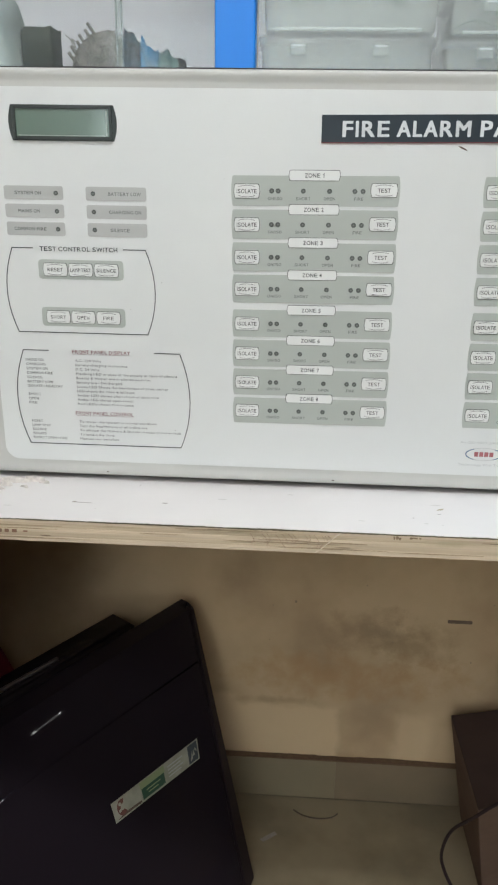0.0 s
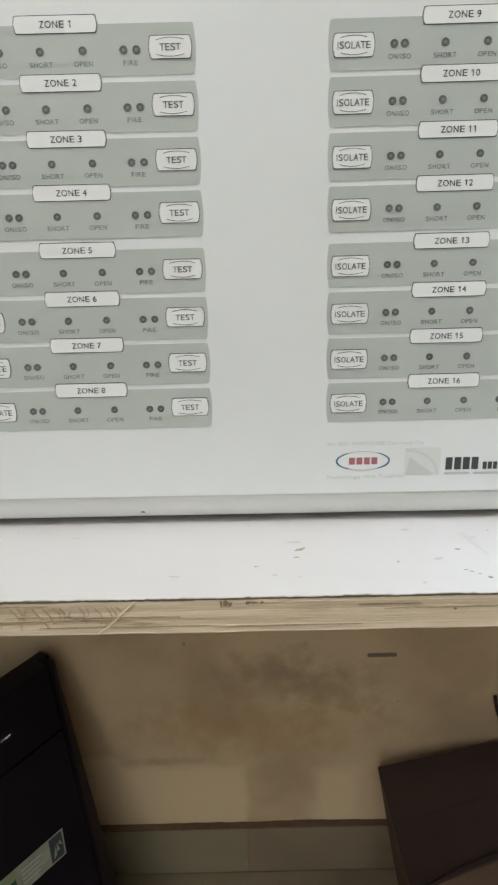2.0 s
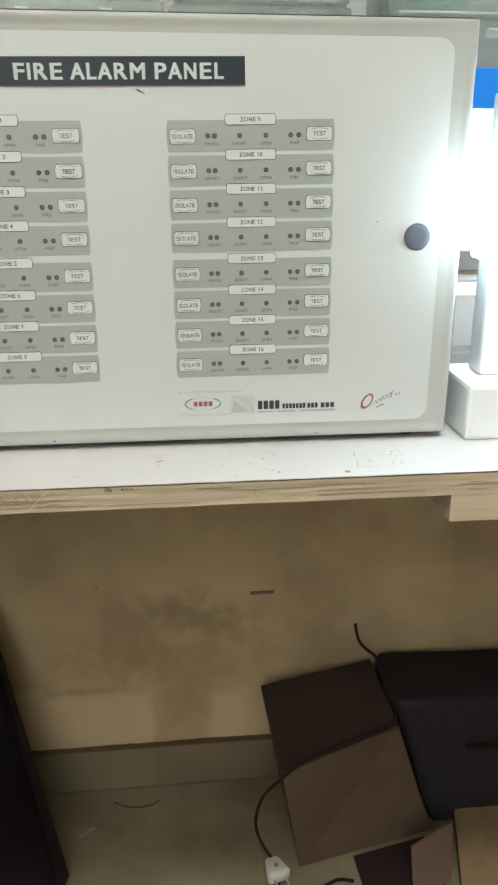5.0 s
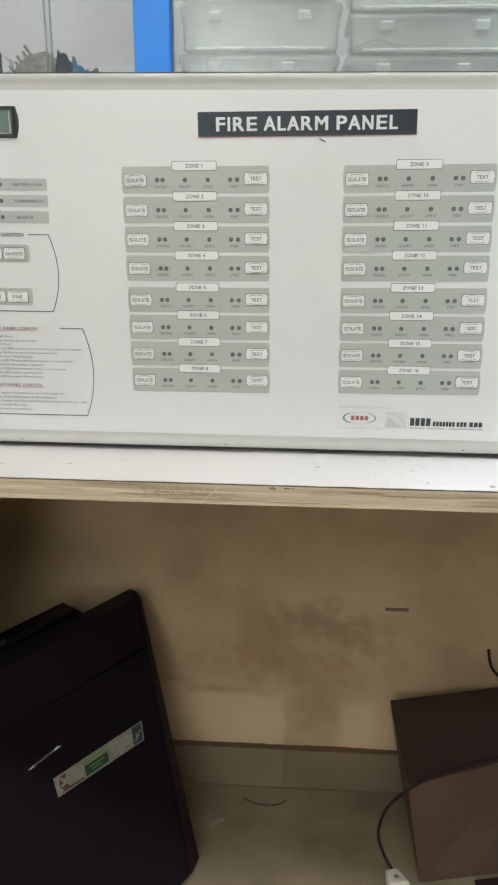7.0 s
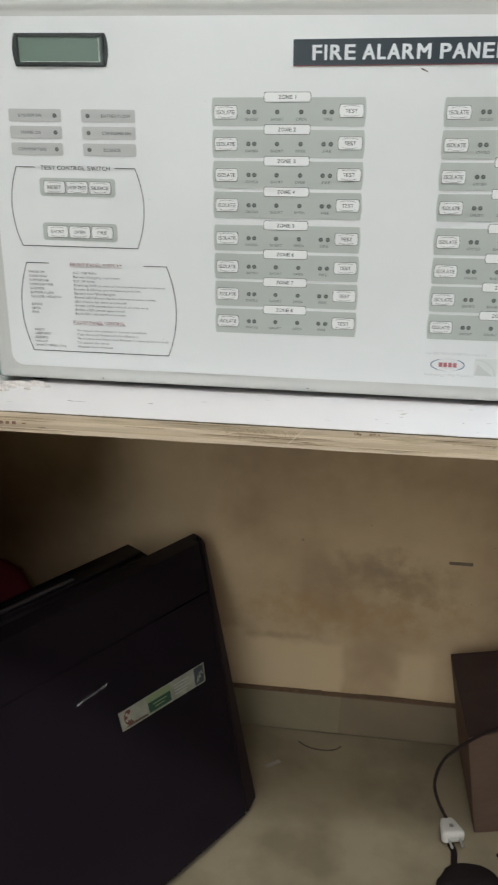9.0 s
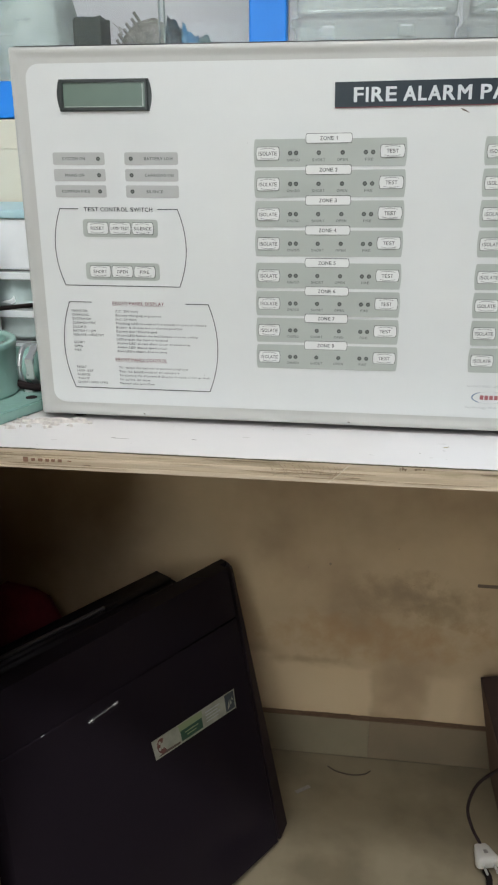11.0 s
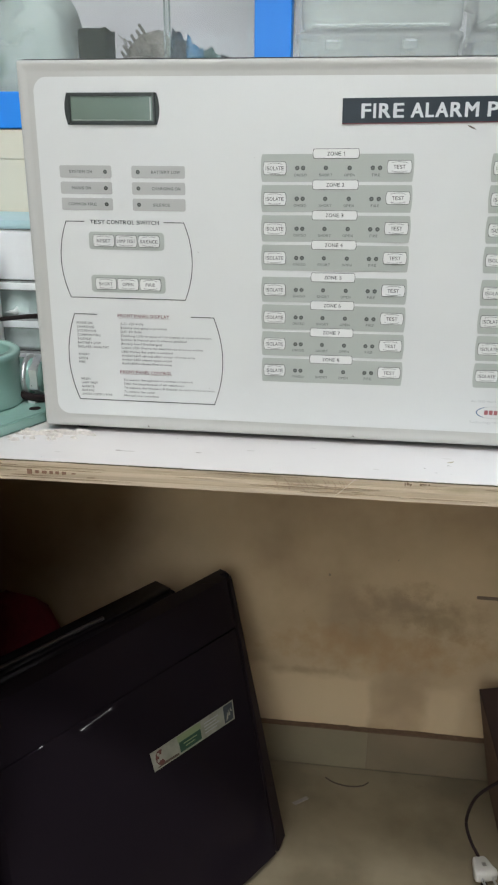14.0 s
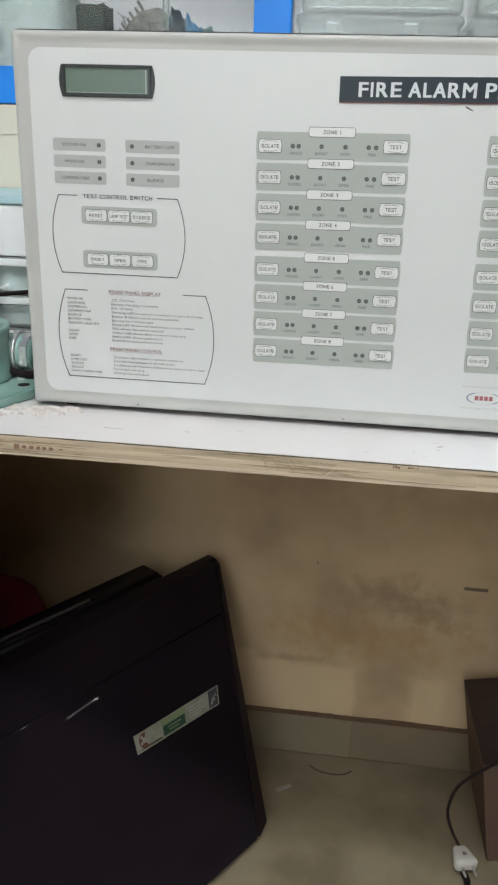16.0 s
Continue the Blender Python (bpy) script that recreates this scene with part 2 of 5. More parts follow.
M_tile = mat("floor_tile", (0.285, 0.238, 0.158), 0.5, var=0.14, scale=16, second=(0.195, 0.16, 0.102), sscale=7, placed=True)
M_skirt = mat("skirting_tile", (0.27, 0.225, 0.145), 0.55, var=0.10, scale=20, second=(0.215, 0.18, 0.115), sscale=4, placed=True)
M_grout = mat("grout", (0.24, 0.20, 0.14), 0.9, var=0.2)
M_black = mat("gloss_black", (0.0150, 0.0115, 0.0152), 0.018, var=0.0, spec=0.13)
M_blackm = mat("matt_black", (0.016, 0.012, 0.017), 0.45, var=0.2, scale=60, spec=0.18)
M_carton = mat("cardboard", (0.152, 0.100, 0.073), 0.9, var=0.14, scale=60, second=(0.133, 0.085, 0.061), sscale=8, stretch=(1, 1, 2), spec=0.2)
# box top: the bench's shade is put into this darker cardboard colour
M_cartonshade = mat("cardboard_top_shaded", (0.060, 0.040, 0.034), 0.9, var=0.10, scale=50, second=(0.052, 0.034, 0.029), sscale=9, spec=0.2)
M_card2 = mat("cardboard_pale", (0.27, 0.185, 0.105), 0.9, var=0.14, scale=60, second=(0.22, 0.15, 0.085), sscale=8, spec=0.2)
M_rubber = mat("black_rubber", (0.016, 0.011, 0.011), 0.85, var=0.2, spec=0.15)
M_cord = mat("cord_brown", (0.030, 0.019, 0.019), 0.8, var=0.2, spec=0.2)
M_plug = mat("plug_white", (0.62, 0.605, 0.55), 0.4, var=0.04)
M_blue = mat("blue_paint", (0.006, 0.25, 0.86), 0.4, var=0.04, scale=12)
M_cabback = mat("cabinet_back", (0.66, 0.63, 0.66), 0.6, var=0.03, scale=5, second=(0.60, 0.58, 0.60), sscale=3)
M_glass = clear("cabinet_glass", (0.93, 0.955, 0.945), 0.025, ior=1.25)
M_paneedge = clear("pane_edge", (0.80, 0.86, 0.84), 0.25)
M_glass2 = clear("hazy_glass", (0.86, 0.89, 0.875), 0.13, 0.15, patch=2.5)
M_film = clear("bag_film", (0.86, 0.93, 0.90), 0.30, 0.35)
M_plastic = clear("clear_plastic", (0.925, 0.945, 0.925), 0.27, 0.12, patch=4, body=(0.70, 0.71, 0.70))
M_plastic2 = clear("green_tint_plastic", (0.84, 0.93, 0.90), 0.32, 0.12, body=(0.76, 0.84, 0.82))
M_green = mat("green_casting", (0.265, 0.42, 0.37), 0.11, var=0.08, scale=50, bump=0.2, bscale=120, second=(0.235, 0.395, 0.34), sscale=8)
M_chrome = mat("chrome", (0.72, 0.73, 0.72), 0.30, metal=0.75, var=0.15, scale=200)
M_wbox = mat("white_plastic", (0.84, 0.86, 0.86), 0.4, var=0.03)
M_cyan = mat("cyan_lid", (0.42, 0.62, 0.66), 0.4, var=0.05)
M_cream = mat("cream_card", (0.68, 0.655, 0.545), 0.7, var=0.05, scale=14)
M_brush = mat("brush_grey", (0.034, 0.042, 0.032), 0.8, var=0.3, scale=90)
M_bristle = mat("bristle", (0.29, 0.27, 0.245), 0.8, var=0.5, scale=160, bump=0.8, bscale=240, second=(0.20, 0.19, 0.165), sscale=70)
M_cloth = mat("blue_cloth", (0.008, 0.035, 0.06), 0.5, var=0.5, scale=90, second=(0.006, 0.01, 0.014), sscale=45, sharp=0.06)
M_darkred = mat("maroon_cloth", (0.17, 0.022, 0.04), 0.9, var=0.3, scale=80, spec=0.1)
M_milky = clear("milky_plastic", (0.9, 0.95, 0.94), 0.62, 0.15, body=(0.80, 0.85, 0.84))
M_traypart = mat("tray_parts", (0.16, 0.29, 0.26), 0.5, var=0.3, scale=70, second=(0.32, 0.42, 0.40), sscale=30)
M_latch = clear("latch_plastic", (0.96, 0.98, 0.97), 0.38, 0.2, body=(0.84, 0.86, 0.85))
M_sticker = mat("sticker_paper", (0.35, 0.35, 0.29), 0.45, var=0.15, scale=90, second=(0.27, 0.28, 0.22), sscale=40)
M_stgreen = mat("sticker_green", (0.016, 0.068, 0.038), 0.45, var=0.1)
M_stlime = mat("sticker_lime", (0.25, 0.31, 0.17), 0.45, var=0.1)
M_stred = mat("sticker_red", (0.13, 0.042, 0.03), 0.45, var=0.4, scale=150, second=(0.10, 0.03, 0.025), sscale=120)
M_stblue = mat("sticker_navy", (0.04, 0.055, 0.065), 0.4, var=0.5, scale=200)
M_tube = glow("tube_glow", (1.0, 1.0, 0.96), 14)
M_sky = glow("daylight", (0.86, 0.93, 1.0), 7)
M_alu = mat("window_frame_grey", (0.55, 0.57, 0.58), 0.5, var=0.05)
M_silver = mat("silver_foil", (0.56, 0.58, 0.555), 0.35, var=0.06, scale=120)

# ---- building helpers ----


def mesh_of(name, bm, mats, smooth=False):
    me = bpy.data.meshes.new(name)
    bm.normal_update()
    bm.to_mesh(me)
    bm.free()
    for m in mats if isinstance(mats, (list, tuple)) else [mats]:
        me.materials.append(m)
    if smooth:
        big = 0.2 * max(p.area for p in me.polygons)
        flat = smooth == "edges"
        for p in me.polygons:
            p.use_smooth = not (flat and p.area > big)
    return me


def part(name, bm, material, parent=None, label="", smooth=False):
    me = bm if isinstance(bm, bpy.types.Mesh) else mesh_of(name, bm, material, smooth)
    ob = new(name, me)
    if parent:
        ob.parent = parent
    if label:
        ob["label"] = label
    return ob


def thing(name, label, category, at=(0, 0, 0), rz=0, group="", kind=""):
    ob = new(name)
    ob.empty_display_size = 0.05
    ob.matrix_world = pose(*at, 0, 0, rz)
    return tagged(ob, label, category, group, kind)


def box(x0, x1, y0, y1, z0, z1, bevel=0.0, seg=2, bm=None, mi=0):
    own = bm is None
    b = bmesh.new()
    bmesh.ops.create_cube(b, size=1)
    for v in b.verts:
        v.co = Vector((x0 + (v.co.x + 0.5) * (x1 - x0), y0 + (v.co.y + 0.5) * (y1 - y0), z0 + (v.co.z + 0.5) * (z1 - z0)))
    if bevel:
        bmesh.ops.bevel(b, geom=b.edges[:], offset=bevel, segments=seg, affect="EDGES", profile=0.6)
    for f in b.faces:
        f.material_index = mi
    return b if own else merge(bm, b)


def merge(bm, b):
    me = bpy.data.meshes.new("t")
    b.to_mesh(me)
    b.free()
    bm.from_mesh(me)
    bpy.data.meshes.remove(me)
    return bm


def prism(pts, y0, y1, bm=None, mi=0):
    """A plate from an outline in x and z, between depths y0 (back) and y1 (front)."""
    bm = bm or bmesh.new()
    back = [bm.verts.new((x, y0, z)) for x, z in pts]
    front = [bm.verts.new((x, y1, z)) for x, z in pts]
    n = len(pts)
    fs = [bm.faces.new(front)]
    for i in range(n):
        fs.append(bm.faces.new((front[i], back[i], back[(i + 1) % n], front[(i + 1) % n])))
    for f in fs:
        f.material_index = mi
    bmesh.ops.recalc_face_normals(bm, faces=fs)
    return bm


def outline(x0, x1, z0, z1, r=0.001, bow=0.0, n=4):
    """Rounded outline, counter-clockwise seen from the front; bow: how far the sides swell."""
    pts = []
    for cx, cz, a0 in ((x1 - r, z0 + r, -90), (x1 - r, z1 - r, 0), (x0 + r, z1 - r, 90), (x0 + r, z0 + r, 180)):
        for i in range(n + 1):
            a = radians(a0 + 90 * i / n)
            pts.append((cx + r * math.cos(a), cz + r * math.sin(a)))
        if bow and a0 in (-90, 90):
            s = 1 if a0 == -90 else -1
            xe = x1 if s > 0 else x0
            for k in range(1, 6):
                u = k / 6
                z = (z0 + r) + (z1 - z0 - 2 * r) * (u if s > 0 else 1 - u)
                pts.append((xe + s * bow * 4 * u * (1 - u), z))
    return pts


def stroke(bm, pts, w, y0, y1, mi=0):
    """A flat line of width w along points in x and z."""
    for i in range(len(pts) - 1):
        a, b = Vector(pts[i]), Vector(pts[i + 1])
        d = (b - a).normalized()
        nrm = Vector((-d.y, d.x)) * w / 2
        e = d * w * 0.25
        prism([tuple(p) for p in (a - nrm - e, b - nrm + e, b + nrm + e, a + nrm - e)], y0, y1, bm, mi)
    return bm


def tube(pts, r, seg=8, closed=False, steps=6):
    """A round cord through points, smoothed."""
    P = [Vector(p) for p in pts]
    path = []
    for i in range(len(P) - 1):
        p0, p1, p2, p3 = P[max(i - 1, 0)], P[i], P[i + 1], P[min(i + 2, len(P) - 1)]
        for k in range(steps):
            t = k / steps
            path.append(0.5 * (2 * p1 + (p2 - p0) * t + (2 * p0 - 5 * p1 + 4 * p2 - p3) * t * t + (3 * p1 - p0 - 3 * p2 + p3) * t ** 3))
    path.append(P[-1])
    bm = bmesh.new()
    rings = []
    side = Vector((0.3, 0.2, 0.93)).normalized()
    for i, p in enumerate(path):
        d = (path[min(i + 1, len(path) - 1)] - path[max(i - 1, 0)]).normalized()
        u = d.cross(side)
        u = u.normalized() if u.length > 1e-4 else d.orthogonal().normalized()
        v = d.cross(u)
        side = -v if False else side
        rings.append([bm.verts.new(p + r * (math.cos(a) * u + math.sin(a) * v)) for a in (2 * math.pi * k / seg for k in range(seg))])
    for a, b in zip(rings, rings[1:]):
        for k in range(seg):
            bm.faces.new((a[k], a[(k + 1) % seg], b[(k + 1) % seg], b[k]))
    bm.faces.new(rings[0])
    bm.faces.new(rings[-1])
    bmesh.ops.recalc_face_normals(bm, faces=bm.faces[:])
    return bm


def lathe(profile, seg=32, bm=None, m=None):
    """A turned body from (radius, height) pairs round z."""
    b = bmesh.new()
    rings = [[b.verts.new((max(r, 1e-5) * math.cos(2 * math.pi * k / seg), max(r, 1e-5) * math.sin(2 * math.pi * k / seg), z)) for k in range(seg)] for r, z in profile]
    for a, c in zip(rings, rings[1:]):
        for k in range(seg):
            b.faces.new((a[k], a[(k + 1) % seg], c[(k + 1) % seg], c[k]))
    b.faces.new(rings[0])
    b.faces.new(rings[-1])
    bmesh.ops.recalc_face_normals(b, faces=b.faces[:])
    if m is not None:
        b.transform(m)
    return merge(bm, b) if bm else b


# the figure one of the print has a flag, so it is drawn here
TEXTS, GLYPHS = {}, {"1": (np.array([(0.18, 0.0), (0.266, 0.0), (0.266, 0.69), (0.21, 0.69), (0.05, 0.56), (0.05, 0.48), (0.18, 0.565)]), [(0, 1, 2, 3, 6), (3, 4, 5, 6)])}
# advance of each sign of a plain grotesque, in thousandths of its body, and the blank at its left and right
WIDTHS = dict(zip("ABCDEFGHIJKLMNOPQRSTUVWXYZ", (667, 667, 722, 722, 667, 611, 778, 722, 278, 500, 667, 556, 833, 722, 778, 667, 778, 722, 667, 611, 722, 667, 944, 667, 667, 611)))
WIDTHS.update(zip("abcdefghijklmnopqrstuvwxyz", (556, 556, 500, 556, 556, 278, 556, 556, 222, 222, 500, 222, 833, 556, 556, 556, 556, 333, 500, 278, 556, 500, 722, 500, 500, 500)))
WIDTHS.update({" ": 278, ".": 278, ",": 278, "/": 278, "&": 667, "'": 191, ":": 278, "-": 333})
BLANKS = {**dict.fromkeys("BDEFHKLMNPRUIbhkmnru", (76, 48)), **dict.fromkeys("AVWXYTvwxy/", (10, 10)), **dict.fromkeys("il.:,", (66, 66)), "I": (92, 92), "M": (74, 74), "N": (76, 76), "H": (76, 76), "U": (76, 76), "1": (109, 183)}


def glyph(ch):
    """One sign of the built-in font as vertices and faces, in units of its size."""
    if ch not in GLYPHS:
        cu = bpy.data.curves.new("lettering", "FONT")
        cu.body, cu.size, cu.resolution_u, cu.extrude = ch, 1.0, 3, 0.0
        ob = new("lettering_tmp", cu)
        me = bpy.data.meshes.new_from_object(ob.evaluated_get(bpy.context.evaluated_depsgraph_get()))
        bpy.data.objects.remove(ob)
        bpy.data.curves.remove(cu)
        co = np.zeros(len(me.vertices) * 3)
        me.vertices.foreach_get("co", co)
        GLYPHS[ch] = (co.reshape(-1, 3)[:, :2], [tuple(p.vertices) for p in me.polygons])
        bpy.data.meshes.remove(me)
    return GLYPHS[ch]


def text_mesh(s, cap, width, material, y, bold=0.0, align="CENTER"):
    """Letters as a thin mesh facing the viewer, cap high, spaced like a plain grotesque and squeezed to a width; bold
    thickens the strokes by that share of the height, with layers a hair apart. Shared between repeats."""
    key = (s, cap, width, material.name, y, bold, align)
    if key in TEXTS:
        return TEXTS[key]
    verts, faces, pen, k = [], [], 0.0, 1 / 0.716
    layers = ((-1, -0.6), (1, -0.6), (-1, 0.6), (1, 0.6)) if bold else ((0, 0),)
    for ch in s:
        adv = WIDTHS.get(ch, 556) / 1000 * k
        if ch != " ":
            co, fs = glyph(ch)
            lo, hi = BLANKS.get(ch, (48, 48))
            lo, hi = (lo - 22, hi - 22) if ch in "Il1" and bold > 0.05 else (lo, hi)
            x0, x1 = co[:, 0].min(), co[:, 0].max()
            u0, u1 = pen + lo / 1000 * k + bold / 2, pen + adv - hi / 1000 * k - bold / 2
            xs = u0 + (co[:, 0] - x0) / max(x1 - x0, 1e-6) * (u1 - u0)
            for j, (dx, dz) in enumerate(layers):
                faces += [tuple(len(verts) + i for i in f) for f in fs]
                verts += [(x + dx * bold / 2, z * (1 - bold) / 0.69 + bold * 0.5 + dz * bold / 2, -0.00003 * j) for x, z in zip(xs, co[:, 1])]
        pen += adv
    out = np.array(verts)
    x0, x1 = out[:, 0].min(), out[:, 0].max()
    kx = width / (x1 - x0) if width else cap
    xs = (out[:, 0] - x0) * kx
    xs -= {"CENTER": (x1 - x0) * kx / 2, "LEFT": 0, "RIGHT": (x1 - x0) * kx}[align]
    me = bpy.data.meshes.new("lettering")
    me.from_pydata([(x, y + d, z * cap - cap / 2) for x, (_, z, d) in zip(xs, out)], [], faces)
    me.materials.append(material)
    TEXTS[key] = me
    return me


def letters(name, s, x, z, cap, width, material, y, parent, bold=0.0, align="CENTER"):
    ob = part(name, text_mesh(s, cap, width, material, y, bold, align), None, parent)
    ob.location = (x, 0, z)
    return ob


# ---- room ----
X0, X1, Y0, YW, ZC = -1.9, 17.5, -7.6, 0.495, 2.7
floor = part("floor", box(X0, X1, Y0, YW + 0.12, -0.06, -0.003), M_grout)
tagged(floor, "cream vitrified tile floor with thin dirty joints", "floor", kind="structure")
part_wall = new("wall_north")
tagged(part_wall, "stained cream limewashed wall behind the bench", "wall", kind="structure")
WX0, WX1, WZ0, WZ1 = 0.79, 1.75, 0.88, 1.75
for nm, a in (("wall_low", (X0, X1, 0, WZ0)), ("wall_high", (X0, X1, WZ1, ZC)), ("wall_side", (X0, WX0, WZ0, WZ1)), ("wall_side", (WX1, X1, WZ0, WZ1))):
    part("wall_block", box(a[0], a[1], YW, YW + 0.12, a[2], a[3]), M_wall, part_wall)
# opening for an unseen window that is added as a light source
SX0, SX1, SZ0, SZ1 = -1.85, -0.1, 0.85, 2.2
south = new("wall_south")
tagged(south, "plain pale painted room wall with an added wide window", "wall", kind="structure")
for a in ((X0, X1, 0, SZ0), (X0, X1, SZ1, ZC), (X0, SX0, SZ0, SZ1), (SX1, X1, SZ0, SZ1)):
    part("wall_block", box(a[0], a[1], Y0 - 0.1, Y0, a[2], a[3]), M_paint, south)
for nm, b in (("wall_west", (X0 - 0.1, X0, Y0, YW + 0.12, 0, ZC)), ("wall_east", (X1, X1 + 0.1, Y0, YW + 0.12, 0, ZC))):
    tagged(part(nm, box(*b), M_paint), "plain pale painted room wall", "wall", kind="structure")
tagged(part("ceiling", box(X0 - 0.1, X1 + 0.1, Y0 - 0.1, YW + 0.12, ZC, ZC + 0.1), M_ceil), "plain white painted ceiling", "ceiling", kind="structure")

win = thing("window_1", "bright overexposed window beside the panel", "window", kind="structure")
for b in ((WX0, WX1, WZ0, WZ0 + 0.03), (WX0, WX1, WZ1 - 0.03, WZ1), (WX0, WX0 + 0.03, WZ0 + 0.03, WZ1 - 0.03), (WX1 - 0.03, WX1, WZ0 + 0.03, WZ1 - 0.03), (1.255, 1.285, WZ0 + 0.03, WZ1 - 0.03)):
    part("window_frame", box(b[0], b[1], YW + 0.02, YW + 0.06, b[2], b[3], 0.003, 1), M_alu, win)
part("window_sill", box(WX0 - 0.03, WX1 + 0.03, YW - 0.05, YW + 0.019, WZ0 - 0.028, WZ0 - 0.0005, 0.003, 2), M_alu, win)
pane = part("pane", box(WX0 + 0.03, WX1 - 0.03, YW + 0.038, YW + 0.042, WZ0 + 0.03, WZ1 - 0.03), M_glass, win)
pane.visible_shadow = False
tagged(part("backdrop", box(WX0 - 0.6, WX1 + 0.6, YW + 0.5, YW + 0.51, WZ0 - 0.6, WZ1 + 0.6), M_sky), "plain bright daylight outside the window", "sky", kind="structure")

# added window: its backdrop sends low light onto the wall under the bench
win2 = thing("window_2", "unseen wide window added behind to light under the bench", "window", kind="structure")
for b in ((SX0, SX1, SZ0, SZ0 + 0.04), (SX0, SX1, SZ1 - 0.04, SZ1), (SX0, SX0 + 0.04, SZ0 + 0.04, SZ1 - 0.04), (SX1 - 0.04, SX1, SZ0 + 0.04, SZ1 - 0.04), (-0.995, -0.955, SZ0 + 0.04, SZ1 - 0.04)):
    part("window_frame", box(b[0], b[1], Y0 - 0.06, Y0 - 0.02, b[2], b[3], 0.003, 1), M_alu, win2)
pane = part("pane", box(SX0 + 0.04, SX1 - 0.04, Y0 - 0.042, Y0 - 0.038, SZ0 + 0.04, SZ1 - 0.04), M_glass, win2)
pane.visible_shadow = False
tagged(part("backdrop", box(SX0 - 0.04, SX1 + 0.5, Y0 - 0.41, Y0 - 0.40, SZ0 - 0.4, SZ1 + 0.4), glow("added_daylight", (0.88, 0.95, 1.0), 5.4)), "plain bright backdrop glowing through the added window", "sky", kind="structure")

for tx, ty, deep, watts in TUBES:
    tl = thing("tube_light", "unseen lit fluorescent tube fitting on the white ceiling", "ceiling lamp", (tx, ty, 2.66), group="ceiling tubes")
    part("housing", box(-0.62, 0.62, -deep / 2 - 0.02, deep / 2 + 0.02, 0.0, 0.04, 0.006), M_wbox, tl)
    n = max(1, round(deep / 0.15))
    for k in range(n):
        y = (k + 0.5) * deep / n - deep / 2
        part("tube", lathe([(0.012, -0.6), (0.013, -0.59), (0.013, 0.59), (0.012, 0.6)], 16, None, pose(0, y, -0.025, 0, 90, 0)), M_tube, tl, smooth=True)
        for s in (-1, 1):
            part("tube_holder", box(s * 0.61 - 0.012, s * 0.61 + 0.012, y - 0.016, y + 0.016, -0.042, 0.0, 0.003), M_wbox, tl)

# unseen lamp, placed and shaped only for the glint on the black appliance
far = thing("batten_light", "unseen far batten light, added for a glint on the black appliance", "ceiling lamp", (15.6, -1.66, 2.32))
part("housing", box(-0.05, 0.05, -0.36, 0.36, 0.0, 0.08, 0.006), M_wbox, far)
for y in (-0.25, 0.25):
    part("rod", box(-0.006, 0.006, y - 0.006, y + 0.006, 0.0805, 0.379), M_wbox, far)
for y in (-0.29, 0.29):
    part("lamp_end", box(-0.010, 0.010, y - 0.055, y + 0.055, -0.008, 0.0, 0.003), glow("lamp_end_glow", (1.0, 1.0, 0.97), 60), far)
part("diffuser", box(-0.004, 0.004, -0.234, 0.234, -0.006, 0.0, 0.001), glow("diffuser_glow", (1.0, 1.0, 0.97), 22), far)

# ---- workbench ----
bench = thing("workbench", "white laminate plywood workbench with raw chipped edge", "workbench")
BX0, BX1, BF, BT, BB = -1.1, 3.0, -0.080, 0.81, 0.79
rng = random.Random(4)


def ragged_slab(x0, x1, yf, yb, z0, z1, amp, step, seed):
    """A sheet whose front edge is worn unevenly."""
    bm = bmesh.new()
    n = int((x1 - x0) / step)
    rows = []
    for i in range(n + 1):
        x = x0 + (x1 - x0) * i / n
        w = amp * (noise.noise(Vector((x * 45, seed, 0))) + 0.8 * noise.noise(Vector((x * 290, seed, 3))))
        chip = amp * 3 * max(0.0, noise.noise(Vector((x * 14, seed, 9))) - 0.42)
        y = yf + w + chip
        rows.append([bm.verts.new(p) for p in ((x, y, z0), (x, y, z1), (x, yb, z1), (x, yb, z0))])
    for a, b in zip(rows, rows[1:]):
        for k in range(4):
            bm.faces.new((a[k], a[(k + 1) % 4], b[(k + 1) % 4], b[k]))
    bm.faces.new(rows[0])
    bm.faces.new(rows[-1])
    bmesh.ops.recalc_face_normals(bm, faces=bm.faces[:])
    return bm


part("laminate", ragged_slab(BX0, BX1, BF - 0.0003, YW - 0.002, BT - 0.0006, BT, 0.0010, 0.0013, 1.0), M_lam, bench, "glossy white laminate, scratched")
part("glue_line", ragged_slab(BX0, BX1, BF - 0.0003, YW - 0.002, BT - 0.0017, BT - 0.0006, 0.0007, 0.0018, 3.0), M_glue, bench, "dark ragged glue line")
zz = [BT - 0.0017, 0.8062, 0.8022, 0.7982, 0.7942, BB]
for i in range(5):
    part("ply_layer", ragged_slab(BX0, BX1, BF + (0.0 if i % 2 == 0 else 0.0002), YW - 0.002, zz[i + 1], zz[i], 0.00035, 0.006, 10.0 + i), M_ply if i % 2 == 0 else M_ply2, bench)
part("batten", ragged_slab(0.618, BX1, BF + 0.001, BF + 0.06, 0.766, BB - 0.0002, 0.0005, 0.008, 31.0), M_ply, bench, "short plywood strip under the edge")
part("leg", box(BX1 - 0.05, BX1, YW - 0.06, YW - 0.012, 0, BB - 0.0004, 0.001, 1), M_plyface, bench)
part("leg", box(BX1 - 0.05, BX1, 0.10, 0.15, 0, BB - 0.0004, 0.001, 1), M_plyface, bench)
# next three boards are unseen, added to keep light off the left wall
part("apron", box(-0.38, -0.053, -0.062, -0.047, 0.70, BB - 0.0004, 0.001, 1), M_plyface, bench)
